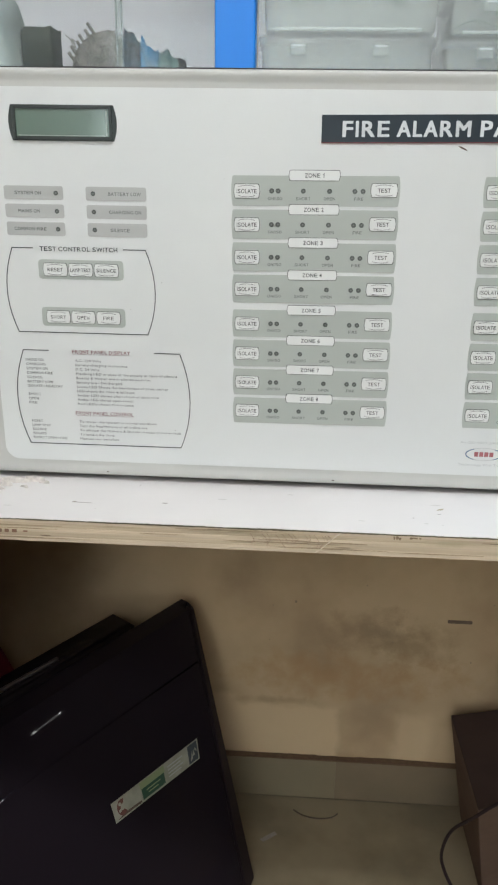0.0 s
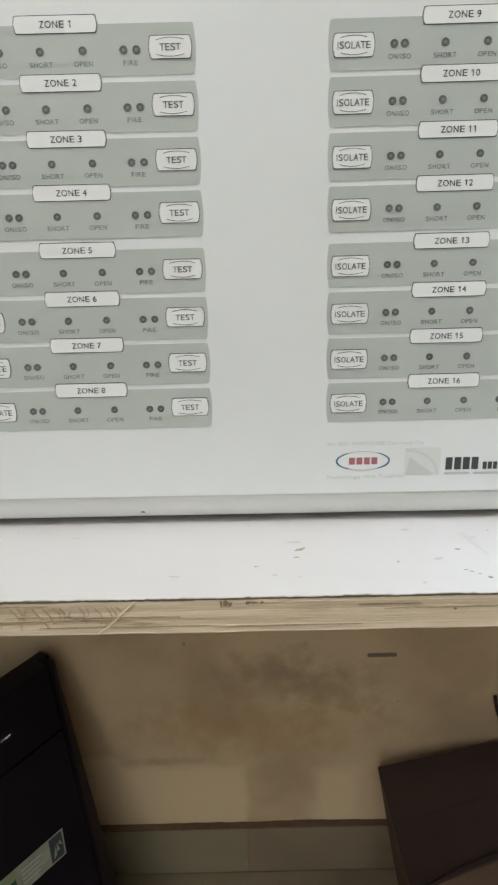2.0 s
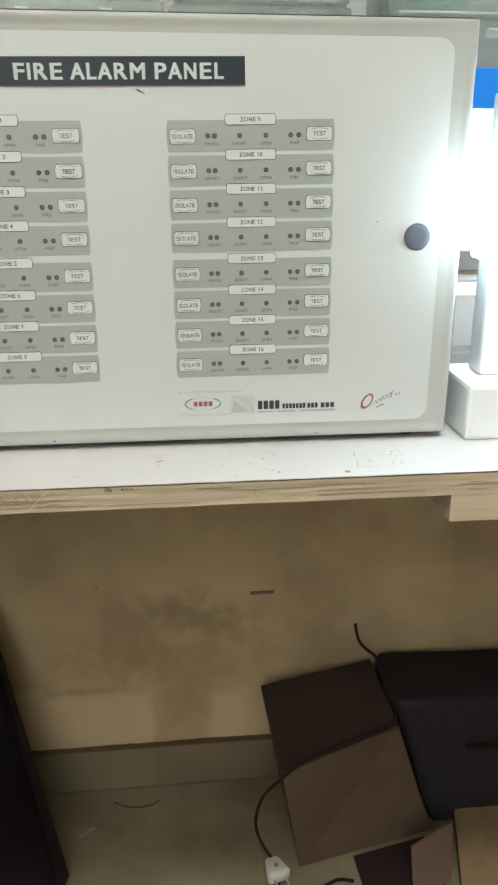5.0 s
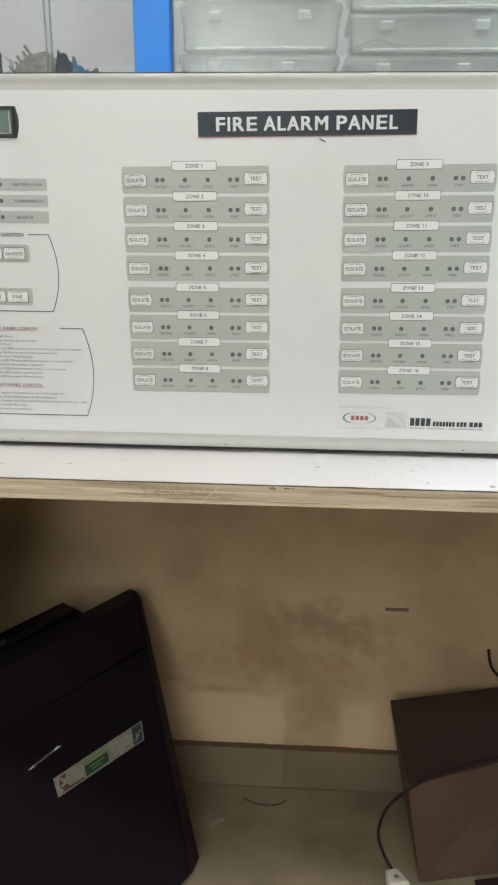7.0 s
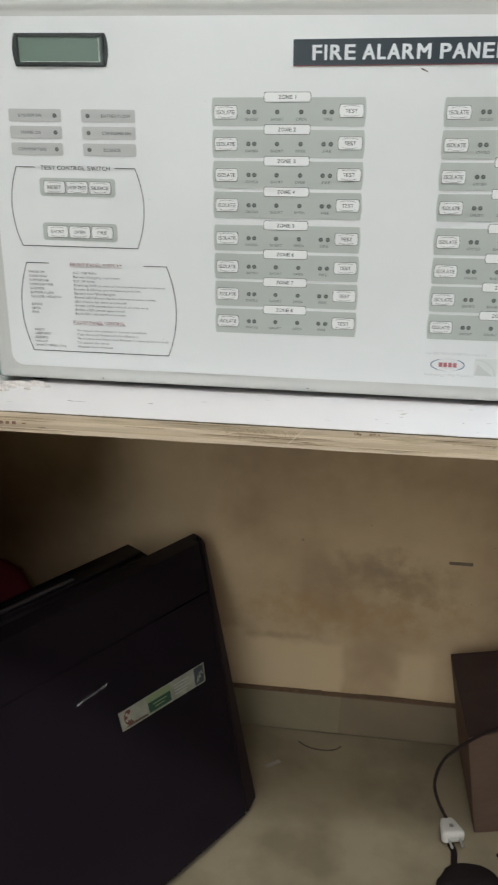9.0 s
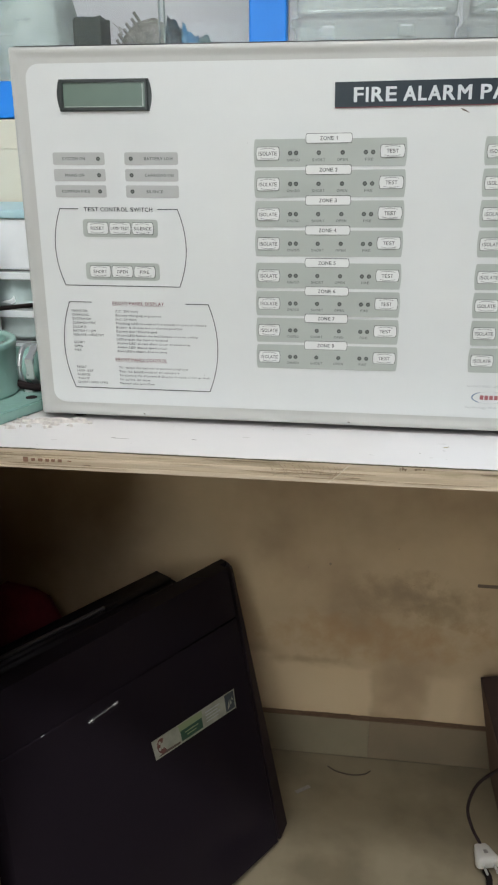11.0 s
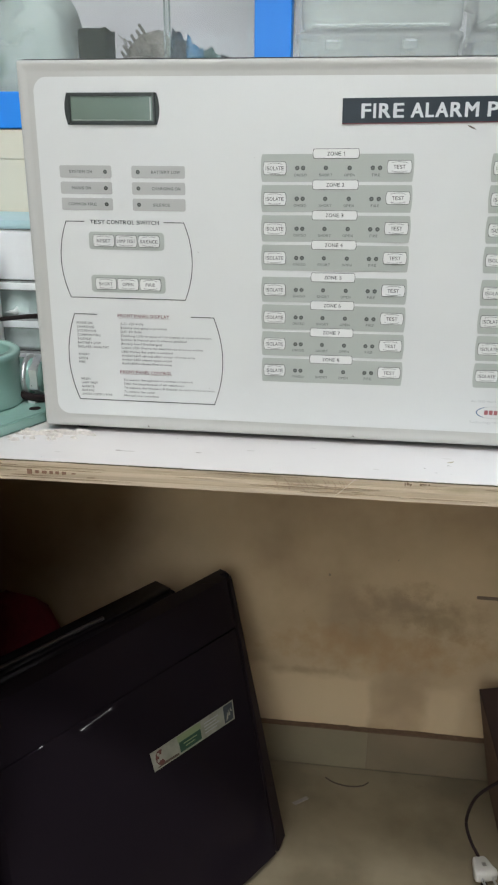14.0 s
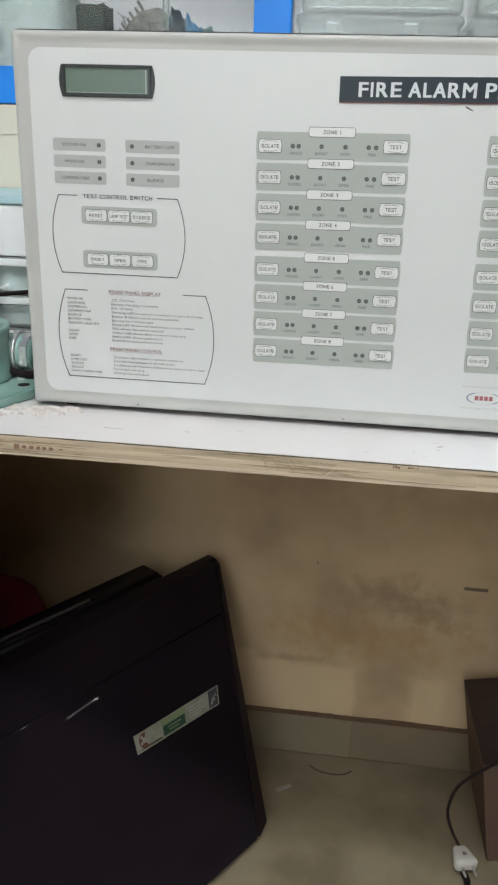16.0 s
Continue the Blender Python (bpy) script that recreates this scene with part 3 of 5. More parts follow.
part("front_board", box(-0.38, -0.094, -0.062, -0.047, 0.0, 0.6995, 0.001, 1), M_plyface, bench, "unseen plywood board added to shade the end bay")
part("partition", box(-0.40, -0.38, BF + 0.02, YW - 0.013, 0, BB - 0.0004, 0.001, 1), M_blackm, bench, "unseen black divider added to cut bounced light")
part("side_panel", box(BX0, BX0 + 0.02, BF + 0.02, YW - 0.003, 0, BB - 0.0004, 0.001, 1), M_plyface, bench)

# ---- fire alarm panel ----
panel = thing("fire_alarm_panel", "light grey metal fire alarm panel standing on the bench", "alarm panel")
PL, PW, PB, PT = -0.0025, 0.6365, 0.8155, 1.1425
part("body", box(PL + 0.003, PW - 0.003, 0.006, 0.115, PB - 0.001, PT + 0.0014, 0.0005), M_body, panel, "dark steel box behind the door")
for fx in (0.03, PW - 0.03):
    for fy in (0.02, 0.1):
        part("foot", lathe([(0.008, 0.81), (0.009, 0.811), (0.009, PB - 0.001)], 14, None, pose(fx, fy, 0)), M_rubber, panel)


def tray(x0, x1, z0, z1, steps, r=0.002):
    """A plate from outlines drawn in step by step: pairs of inset and depth, from the back to the front."""
    bm = bmesh.new()
    rings = [[bm.verts.new((x, y, z)) for x, z in outline(x0 + i, x1 - i, z0 + i, z1 - i, r, 0, 4)] for i, y in steps]
    n = len(rings[0])
    for a, c in zip(rings, rings[1:]):
        for k in range(n):
            bm.faces.new((a[k], a[(k + 1) % n], c[(k + 1) % n], c[k]))
    bm.faces.new(rings[0])
    bm.faces.new(rings[-1])
    bmesh.ops.recalc_face_normals(bm, faces=bm.faces[:])
    return bm


part("door", tray(PL, PW, PB, PT, ((0, 0.018), (0, 0.0016), (0.0004, 0.0004), (0.0012, -0.0004), (0.0022, -0.0008), (0.0042, -0.0008), (0.0056, -0.0005), (0.0082, 0.0001), (0.0095, 0.0001))), M_door, panel, "powder-coated grey door", "edges")
OL, OR, OB, OT = 0.0115, 0.6185, 0.8285, 1.1295
part("overlay", prism(outline(OL, OR, OB, OT, 0.012, 0, 8), 0.0002, -0.0006), M_over, panel, "printed off-white front sheet")

# title
title = part("title_plate", prism(outline(0.276, 0.459, 1.0938, 1.1132, 0.0003), -0.0005, -0.0012), M_title, panel, "dark slate title strip with white capitals")
letters("title_lettering", "FIRE ALARM PANEL", 0.3673, 1.1034, 0.0116, 0.1518, M_white, -0.0014, title, 0.075)
part("underline", prism(outline(0.276, 0.459, 1.0934, 1.0941, 0.0002), -0.0005, -0.0014), M_underline, title)
title.matrix_basis = pose(0.367, 0, 1.1036, 0, -0.78, 0) @ pose(-0.367, 0, -1.1034)

# display
bez = part("display_bezel", prism(outline(0.0405, 0.1195, 1.0915, 1.117, 0.0006, 0.0022), -0.0005, -0.0012), M_bezel, panel)
for x0, x1, z0, z1 in ((0.0418, 0.0442, 1.0922, 1.1164), (0.1160, 0.1182, 1.0922, 1.1164), (0.0442, 0.1160, 1.1142, 1.1164), (0.0442, 0.1160, 1.0922, 1.0946)):
    part("surround_bar", box(x0, x1, -0.0028, -0.0012, z0, z1, 0.0002, 1), M_bezel, bez)
part("display", prism(outline(0.0442, 0.1160, 1.0946, 1.1142, 0.0003), -0.0011, -0.0016), M_lcd, bez, "blank grey-green liquid crystal display")
# right and bottom edges only: highlights on the bevel, given as pale strips
part("display_rim", prism(outline(0.1136, 0.1145, 1.0952, 1.1130, 0.0002), -0.0016, -0.0022), M_rimlight, bez, "bevelled display edge with its highlight in the colour")
part("display_rim", prism(outline(0.0460, 0.1130, 1.0950, 1.0955, 0.0002), -0.0016, -0.0020), M_rimlight, bez, "bevelled display edge with its highlight in the colour")


def led(x, z, parent, r=0.0019):
    me = LEDS.get(r)
    if not me:
        b = lathe([(r, 0), (r, 0.0004), (r * 0.8, 0.0005), (r * 0.7, 0.00025), (r * 0.35, 0.0005), (r * 0.1, 0.0006)], 14, None, pose(0, 0, 0, 90, 0, 0))
        me = LEDS[r] = mesh_of("led", b, [M_led, M_lensglint], True)
        for p in me.polygons:
            p.material_index = int(p.center.x ** 2 + p.center.z ** 2 < (0.5 * r) ** 2)
    ob = part("led", me, None, parent)
    ob.location = (x, -0.001, z)
    return ob


LEDS, KEYMESH = {}, {}


def key(name, word, x, z, w, h, parent, cap, tw):
    """A membrane key: white face, dark rim, two arcs and a word."""
    k = (w, h, word)
    if k not in KEYMESH:
        b = prism(outline(-w / 2, w / 2, -h / 2, h / 2, 0.0012, 0.0006), -0.0008, -0.0014, None, 0)
        prism(outline(-w / 2 + 0.0004, w / 2 - 0.0004, -h / 2 + 0.0004, h / 2 - 0.0004, 0.001, 0.0006), -0.0008, -0.0018, b, 1)
        for s in (1, -1):
            arc = [(w * 0.33 * u, s * (h * 0.30 + h * 0.09 * (1 - u * u))) for u in (-1, -0.66, -0.33, 0, 0.33, 0.66, 1)]
            stroke(b, arc, 0.00028, -0.0016, -0.002, 2)
        KEYMESH[k] = mesh_of(name, b, [M_inkgrey, M_key, M_inkgrey])
    ob = part(name, KEYMESH[k], None, parent)
    ob.location = (x, 0, z)
    letters("key_lettering", word, x, z, cap, tw, M_inkgrey, -0.0021, parent, 0.03)
    return ob


ZONE_Z = (1.0580, 1.0330, 1.0080, 0.9830, 0.9550, 0.9302, 0.9056, 0.8808)
STRIPM = mesh_of("zone_strip", prism(outline(0, 0.127, -0.0112, 0.0112, 0.0012, 0.0008), -0.0005, -0.001), M_strip)
LABELM = mesh_of("zone_label", prism(outline(-0.0187, 0.0187, -0.0036, 0.0036, 0.0009, 0.0005), -0.0008, -0.0017, prism(outline(-0.0191, 0.0191, -0.0040, 0.0040, 0.001, 0.0005), -0.0008, -0.0013, None, 0), 1), [M_inkgrey, M_key])
for i in range(16):
    sx, sz = (0.2095, 0.0) if i < 8 else (0.4005, 0.0018)
    zc = ZONE_Z[i % 8] + sz
    st = part("zone_strip", STRIPM, None, panel, "grey zone strip with six indicator lamps")
    lean = radians((0.3, 0.4)[i // 8] + (0.3, 0.5)[i // 8] * (zc - 0.88) / 0.178)
    st.location = (sx + 0.014 * (1.058 - zc), 0, zc + (0, 0.0003)[i // 8] - 0.0635 * math.tan(lean))
    st.rotation_euler = (0, -lean, 0)
    lab = part("zone_label", LABELM, None, st)
    lab.location = (0.0628, 0, 0.0114)
    letters("label_lettering", "ZONE %d" % (i + 1), 0.0628, 0.0114, 0.0031, None, M_ink, -0.0019, st, 0.03)
    key("isolate_key", "ISOLATE", 0.0112, -0.0002, 0.0190, 0.0108, st, 0.0032, 0.0155)
    key("test_key", "TEST", 0.1158, 0.0008, 0.0195, 0.0104, st, 0.0031, 0.0098)
    for dx in (0.0303, 0.0353, 0.0545, 0.0745, 0.0937, 0.0998):
        led(dx, 0, st)
    for word, dx in (("ON/ISO", 0.033), ("SHORT", 0.0545), ("OPEN", 0.0745), ("FIRE", 0.0968)):
        letters("strip_lettering", word, dx, -0.0056, 0.0023, None, M_legend, -0.0012, st, 0.04)

# status pills
for r, (wl, wr) in enumerate((("SYSTEM ON", "BATTERY LOW"), ("MAINS ON", "CHARGING ON"), ("COMMON FIRE", "SILENCE"))):
    z = 1.0532 - 0.0137 * r
    for x0, x1, dx, word, tx in ((0.030, 0.077, 0.0713, wl, 0.049), (0.095, 0.1425, 0.1008, wr, 0.1255)):
        p = part("status_strip", prism(outline(x0, x1, z - 0.0052, z + 0.0052, 0.0016), -0.0005, -0.001), M_pill, panel)
        led(dx, z, p, 0.0018)
        letters("status_lettering", word, tx if word != "SILENCE" else 0.121, z, 0.0026, None, M_legend, -0.0012, p, 0.06)


def bracket(x0, x1, z0, z1, gap0, gap1, bow, name):
    """A printed frame with bowed sides and a gap in its top line."""
    b = bmesh.new()
    side = [(u, 4 * (u + 0) * (1 - u)) for u in [k / 10 for k in range(11)]]
    left = [(x0 - bow * c, z0 + (z1 - z0) * u) for u, c in side]
    right = [(x1 + bow * c, z0 + (z1 - z0) * u) for u, c in side]
    for pts in (left, right, [(x0, z0), (x1, z0)], [(x0, z1), (gap0, z1)], [(gap1, z1), (x1, z1)]):
        stroke(b, pts, 0.0007, -0.0005, -0.0009)
    return part(name, b, M_ink, panel)


bracket(0.0325, 0.1405, 0.9425, 1.0108, 0.0495, 0.1225, 0.007, "printed_frame")
letters("heading", "TEST CONTROL SWITCH", 0.0865, 1.0105, 0.0036, 0.063, M_ink, -0.0009, panel, 0.045)
for z, words in ((0.9942, ("RESET", "LAMP TEST", "SILENCE")), (0.9557, ("SHORT", "OPEN", "FIRE"))):
    ks = part("key_strip", prism(outline(0.0530, 0.1222, z - 0.0078, z + 0.0078, 0.003), -0.0005, -0.001), M_strip, panel, "grey strip with three membrane keys")
    for x, w in zip((0.0668, 0.0876, 0.1085), words):
        key("membrane_key", w, x, z, 0.0190, 0.0106, ks, 0.0029, {"RESET": 0.0125, "LAMP TEST": 0.0168, "SILENCE": 0.0160, "SHORT": 0.0128, "OPEN": 0.0102, "FIRE": 0.0086}[w])

bracket(0.0345, 0.1665, 0.8440, 0.9270, 0.0558, 0.1455, 0.0082, "printed_frame")
letters("heading", "FRONT PANEL DISPLAY", 0.1005, 0.9265, 0.0031, 0.049, M_heading, -0.0009, panel, 0.03)
letters("heading", "FRONT PANEL CONTROL", 0.1008, 0.8727, 0.0031, 0.050, M_heading, -0.0009, panel, 0.03)
for x0, x1, z in ((0.076, 0.125, 0.9243), (0.0758, 0.126, 0.8705)):
    part("underline", stroke(bmesh.new(), [(x0, z), (x1, z)], 0.00012, -0.0005, -0.0009), M_heading, panel)
LEFT = ("MAINS ON", "CHARGING", "SYSTEM ON", "COMMON FIRE", "SILENCE", "BATTERY LOW", "ISOLATE / HEALTHY")
for i, s in enumerate(LEFT):
    letters("legend", s, 0.0360, 0.9188 - 0.00382 * i, 0.00225, None, M_legend, -0.0009, panel, 0.05, "LEFT")
for i, s in enumerate(("SHORT", "OPEN", "FIRE")):
    letters("legend", s, 0.0360, 0.8886 - 0.0038 * i, 0.00225, None, M_legend, -0.0009, panel, 0.05, "LEFT")
RIGHT = (("A.C. 220 Volts", 0.022), ("Battery charging in process", 0.044), ("D.C. 24 Volts", 0.020), ("Flashing LED in case of fire steady in case of silence", 0.086), ("Buzzer & Hooter are in silence position", 0.063),
         ("Battery low / Discharged", 0.039), ("Green LED Shows the healthiness of zone, amber", 0.078), ("LED shows the zone is isolated", 0.049), ("Amber LED shows short circuit of zone wire", 0.070), ("Amber LED shows open circuit", 0.048), ("Red LED's shows Fire in zone", 0.048))
for i, (s, w) in enumerate(RIGHT):
    letters("legend", s, 0.0782, 0.9190 - 0.00380 * i, 0.0021, w, M_legend, -0.0009, panel, 0.04, "LEFT")
for i, (a, s, w) in enumerate((("RESET", "To restart the system in normal condition", 0.067), ("LAMP TEST", "Test the healthiness of all indicators", 0.059), ("SILENCE", "To silence the Hooters & Buzzer in case of fire or fault", 0.088), ("ISOLATE", "To isolate the zone", 0.030), ("SHORT / OPEN / FIRE", "Manual test switches", 0.034))):
    letters("legend", a, 0.0370, 0.8645 - 0.0038 * i, 0.0021, None, M_legend, -0.0009, panel, 0.05, "LEFT")
    letters("legend", s, 0.0785, 0.8650 - 0.0039 * i, 0.0021, w, M_legend, -0.0009, panel, 0.04, "LEFT")

# maker's marks, as plain shapes
letters("small_print", "An ISO 9001:2008 Certified Co", 0.4300, 0.8585, 0.0021, 0.054, M_inkpale, -0.0009, panel)
letters("small_print", "Technology With Tradition", 0.4250, 0.8385, 0.0021, 0.044, M_inkpale, -0.0009, panel)
b = bmesh.new()
ring = [(0.4235 + 0.0148 * math.cos(a), 0.8480 + 0.0056 * math.sin(a)) for a in [2 * math.pi * k / 32 for k in range(33)]]
for k in range(32):
    side = abs(math.cos(2 * math.pi * (k + 0.5) / 32))
    stroke(b, ring[k:k + 2], 0.00022 + 0.00095 * max(0.0, side - 0.35), -0.0005, -0.0009, 1 if side > 0.5 else 2)
for k in range(4):
    prism(outline(0.4157 + 0.0042 * k, 0.4190 + 0.0042 * k, 0.8459, 0.8500, 0.0004), -0.0005, -0.0009, b, 0)
part("maker_mark", b, [M_inkred, M_inkblue, M_inkpale], panel, "oval red and blue maker mark")
part("foil_patch", prism(outline(0.4470, 0.4672, 0.8390, 0.8552, 0.0003), -0.0005, -0.0009), M_silver, panel, "silver foil sticker")
b = bmesh.new()
prism([(0.4478 + 0.0185 * math.sin(a), 0.8395 + 0.0150 * math.cos(a)) for a in [0.157 * k for k in range(11)]] + [(0.4478 + 0.0168 * math.sin(a), 0.8395 + 0.0138 * math.cos(a)) for a in [1.57 - 0.157 * k for k in range(11)]], -0.0009, -0.0011, b)
part("foil_arc", b, mat("foil_pale", (0.50, 0.525, 0.505), 0.35), panel, "faint arc on the foil")
b = bmesh.new()
prism([(0.4478, 0.8395), (0.4640, 0.8395), (0.4560, 0.8450), (0.4500, 0.8500)], -0.0009, -0.0010, b)
part("foil_shade", b, mat("foil_dull", (0.47, 0.49, 0.47), 0.4), panel)
for x0, n, pitch, h in ((0.4700, 4, 0.0049, 0.0074), (0.4912, 7, 0.00293, 0.0044), (0.5128, 3, 0.0032, 0.0044), (0.5243, 3, 0.0042, 0.0044)):
    for k in range(n):
        part("maker_name_bar", prism(outline(x0 + pitch * (k + 0.06), x0 + pitch * (k + 0.84), 0.8418, 0.8418 + h, 0.0003), -0.0005, -0.0009), M_ink, panel)
for x0, x1 in ((0.4700, 0.4840), (0.4865, 0.5025), (0.5065, 0.5375)):
    part("address_bar", prism(outline(x0, x1, 0.8388, 0.8402, 0.0002), -0.0005, -0.0009), M_inkpale, panel)
b = bmesh.new()
for k in range(24):
    quad = []
    for u, side in ((k, 1), (k + 1, 1), (k + 1, -1), (k, -1)):
        a = 2 * math.pi * u / 24
        grow = 1 + side * (0.13 + 0.09 * max(0.0, -math.cos(a - 0.3)))
        quad.append((0.5652 + grow * (0.0040 * math.cos(a) + 0.0024 * math.sin(a)), 0.8462 + grow * 0.0060 * math.sin(a)))
    prism(quad, -0.0005, -0.0009, b, 0)
for k in range(45):
    wave = [(0.5718 + 0.0003 * u, 0.8445 + 0.00016 * u + 0.0015 * math.sin(u * 0.62)) for u in (k, k + 1)]
    prism([(wave[0][0], wave[0][1] - 0.0004), (wave[1][0], wave[1][1] - 0.0004), (wave[1][0], wave[1][1] + 0.0004), (wave[0][0], wave[0][1] + 0.0004)], -0.0005, -0.0009, b, 1)
stroke(b, [(0.5858, 0.8490), (0.5864, 0.8520), (0.5870, 0.8545)], 0.0008, -0.0005, -0.0009, 1)
stroke(b, [(0.5738, 0.8402), (0.5765, 0.8418), (0.5800, 0.8432)], 0.0006, -0.0005, -0.0009, 1)
for k in range(2):
    prism(outline(0.5894 + 0.0026 * k, 0.5914 + 0.0026 * k, 0.8508 + 0.0004 * k, 0.8528 + 0.0004 * k, 0.0002), -0.0005, -0.0009, b, 2)
part("series_mark", b, [M_inkred, M_inkgrey, M_inkpale], panel, "small red and black script mark")

part("lock", lathe([(0.0106, 0), (0.0106, 0.0008), (0.0100, 0.0014), (0.0060, 0.0016), (0.0005, 0.0016)], 36, None, pose(0.599, -0.0006, 0.984, 90, 0, 0)), M_lock, panel, "round dull grey lock cap", True)
b = bmesh.new()
prism([(0.3775, 1.0918), (0.3800, 1.0900), (0.3850, 1.0882), (0.3838, 1.0895), (0.3800, 1.0915)], -0.0005, -0.0008, b)
part("smear", b, M_dirt, panel)
b = bmesh.new()
for _ in range(9):
    x, z, r = rng.uniform(0.02, 0.62), rng.uniform(0.83, 1.12), rng.uniform(0.0002, 0.0005)
    prism([(x + r * math.cos(a), z + r * rng.uniform(0.6, 1.2) * math.sin(a)) for a in [k * 1.0472 for k in range(6)]], -0.0005, -0.0007, b)
tagged(part("specks", b, M_dirt, panel), kind="stuff")
for x in (0.297, 0.10, 0.52):
    part("rust_spot", prism([(x, 0.8189), (x + 0.0026, 0.8186), (x + 0.0021, 0.8194), (x + 0.0008, 0.8196)], 0.0, -0.0012), M_dirt, panel)

# ---- on the bench top: marks ----
b = bmesh.new()


def blot(bm, x, y, rx, ry, z=0.8101, n=9, seed=0):
    q = random.Random(seed)
    pts = [(x + rx * q.uniform(0.6, 1.2) * math.cos(a), y + ry * q.uniform(0.6, 1.2) * math.sin(a)) for a in [2 * math.pi * k / n for k in range(n)]]
    bm.faces.new([bm.verts.new((px, py, z)) for px, py in pts])


for i, (x, y, rx, ry) in enumerate(((0.3835, -0.0418, 0.0016, 0.0007), (0.4364, -0.0488, 0.0008, 0.0009), (0.4705, -0.0360, 0.0018, 0.0010), (0.4693, -0.0584, 0.0012, 0.0007), (0.4718, -0.0602, 0.0013, 0.0006), (0.4752, -0.0630, 0.0010, 0.0006), (0.4796, -0.0665, 0.0015, 0.0014), (0.5200, -0.0132, 0.0011, 0.0007), (0.5195, -0.0249, 0.0008, 0.0010), (0.5045, -0.0260, 0.0007, 0.0006), (0.4932, -0.0143, 0.0009, 0.0005), (0.5147, -0.0345, 0.0005, 0.0005), (0.5570, -0.0497, 0.0017, 0.0012), (0.5525, -0.0615, 0.0008, 0.0010), (0.529, -0.0630, 0.0006, 0.0006), (0.090, -0.047, 0.009, 0.0007), (0.083, -0.046, 0.003, 0.0011), (0.158, -0.042, 0.0032, 0.0009), (0.362, -0.051, 0.0014, 0.0006))):
    blot(b, x, y, rx, ry, seed=i)
for i in range(14):
    blot(b, rng.uniform(-0.1, 0.7), rng.uniform(-0.075, -0.005), rng.uniform(0.0003, 0.0009), rng.uniform(0.0003, 0.0007), seed=50 + i)
bmesh.ops.recalc_face_normals(b, faces=b.faces[:])
tagged(part("grime_specks", b, M_smudge), "dark specks and grime on the laminate", "dirt", kind="stuff")


def flat_line(bm, pts, w, mi=0, z=0.8102):
    """A pen line or scratch lying on the laminate."""
    for a, c in zip(pts, pts[1:]):
        a, c = Vector((*a, z)), Vector((*c, z))
        d = (c - a).normalized()
        nn = Vector((-d.y, d.x, 0)) * w
        bm.faces.new([bm.verts.new(p) for p in (a - nn, c - nn, c + nn, a + nn)]).material_index = mi


b = bmesh.new()
for dx, dy, r in ((0.0, 0.0, 0.0016), (0.0015, 0.0010, 0.0014), (0.0030, 0.0022, 0.0010), (-0.0016, -0.0008, 0.0009)):
    blot(b, 0.3853 + dx, -0.0338 + dy, r, r * 0.8, 0.8102, 9, int(1e5 * r))
tagged(part("olive_stain", b, mat("olive_grime", (0.36, 0.32, 0.20), 0.8, var=0.35, scale=400)), "small olive stain on the laminate", "stain")
b = bmesh.new()
for x, y, rx, ry in ((0.4579, -0.0461, 0.0032, 0.0014), (0.5035, -0.0536, 0.0030, 0.0010), (0.3712, -0.0604, 0.0022, 0.0012), (0.3838, -0.0622, 0.0014, 0.0008), (0.3838, -0.0247, 0.0060, 0.0010), (0.4454, -0.0705, 0.0014, 0.0012), (0.558, -0.0715, 0.0016, 0.0008), (0.5798, -0.0700, 0.0018, 0.0009), (0.5815, -0.0726, 0.0012, 0.0008), (0.4825, -0.0225, 0.0022, 0.0010), (0.447, -0.012, 0.0030, 0.0012), (0.205, -0.030, 0.0040, 0.0012), (0.030, -0.058, 0.0050, 0.0010), (0.320, -0.060, 0.0030, 0.0010), (0.262, -0.015, 0.0030, 0.0009)):
    blot(b, x, y, rx, ry, 0.81012, 10, int(x * 1e4))
flat_line(b, [(0.4775, -0.0173), (0.4851, -0.0429)], 0.00035)
flat_line(b, [(0.4765, -0.0180), (0.4817, -0.0360)], 0.00030, z=0.81015)
flat_line(b, [(0.4795, -0.0200), (0.4838, -0.0330)], 0.00025, z=0.81025)
bmesh.ops.recalc_face_normals(b, faces=b.faces[:])
tagged(part("laminate_smears", b, mat("pale_smear", (0.575, 0.552, 0.525), 0.6, var=0.12, scale=300), bench), kind="stuff")
b = bmesh.new()
flat_line(b, [(0.5487, -0.0278), (0.5473, -0.0371)], 0.00024)
flat_line(b, [(0.5486, -0.0290), (0.5649, -0.0282), (0.5813, -0.0293)], 0.00010, 1, 0.81012)
flat_line(b, [(0.5473, -0.0371), (0.5647, -0.0380), (0.5836, -0.0380)], 0.00012, 1, 0.81014)
flat_line(b, [(0.5780, -0.0378), (0.5813, -0.0287), (0.5843, -0.0288), (0.5901, -0.0391), (0.5836, -0.0387), (0.5807, -0.0443)], 0.00016, 0, 0.81016)
flat_line(b, [(0.5664, -0.0378), (0.5720, -0.0361), (0.5797, -0.0376), (0.5807, -0.0443)], 0.00010, 1, 0.81018)
flat_line(b, [(0.5461, -0.0467), (0.5464, -0.0535), (0.5441, -0.0622)], 0.00024, 0, 0.81022)
flat_line(b, [(0.5461, -0.0467), (0.5649, -0.0463), (0.5782, -0.0481)], 0.00010, 1, 0.81024)
flat_line(b, [(0.5441, -0.0622), (0.5588, -0.0627), (0.5735, -0.0596)], 0.00013, 1, 0.81026)
flat_line(b, [(0.5774, -0.0485), (0.5763, -0.0543), (0.5735, -0.0596)], 0.00015, 0, 0.81028)
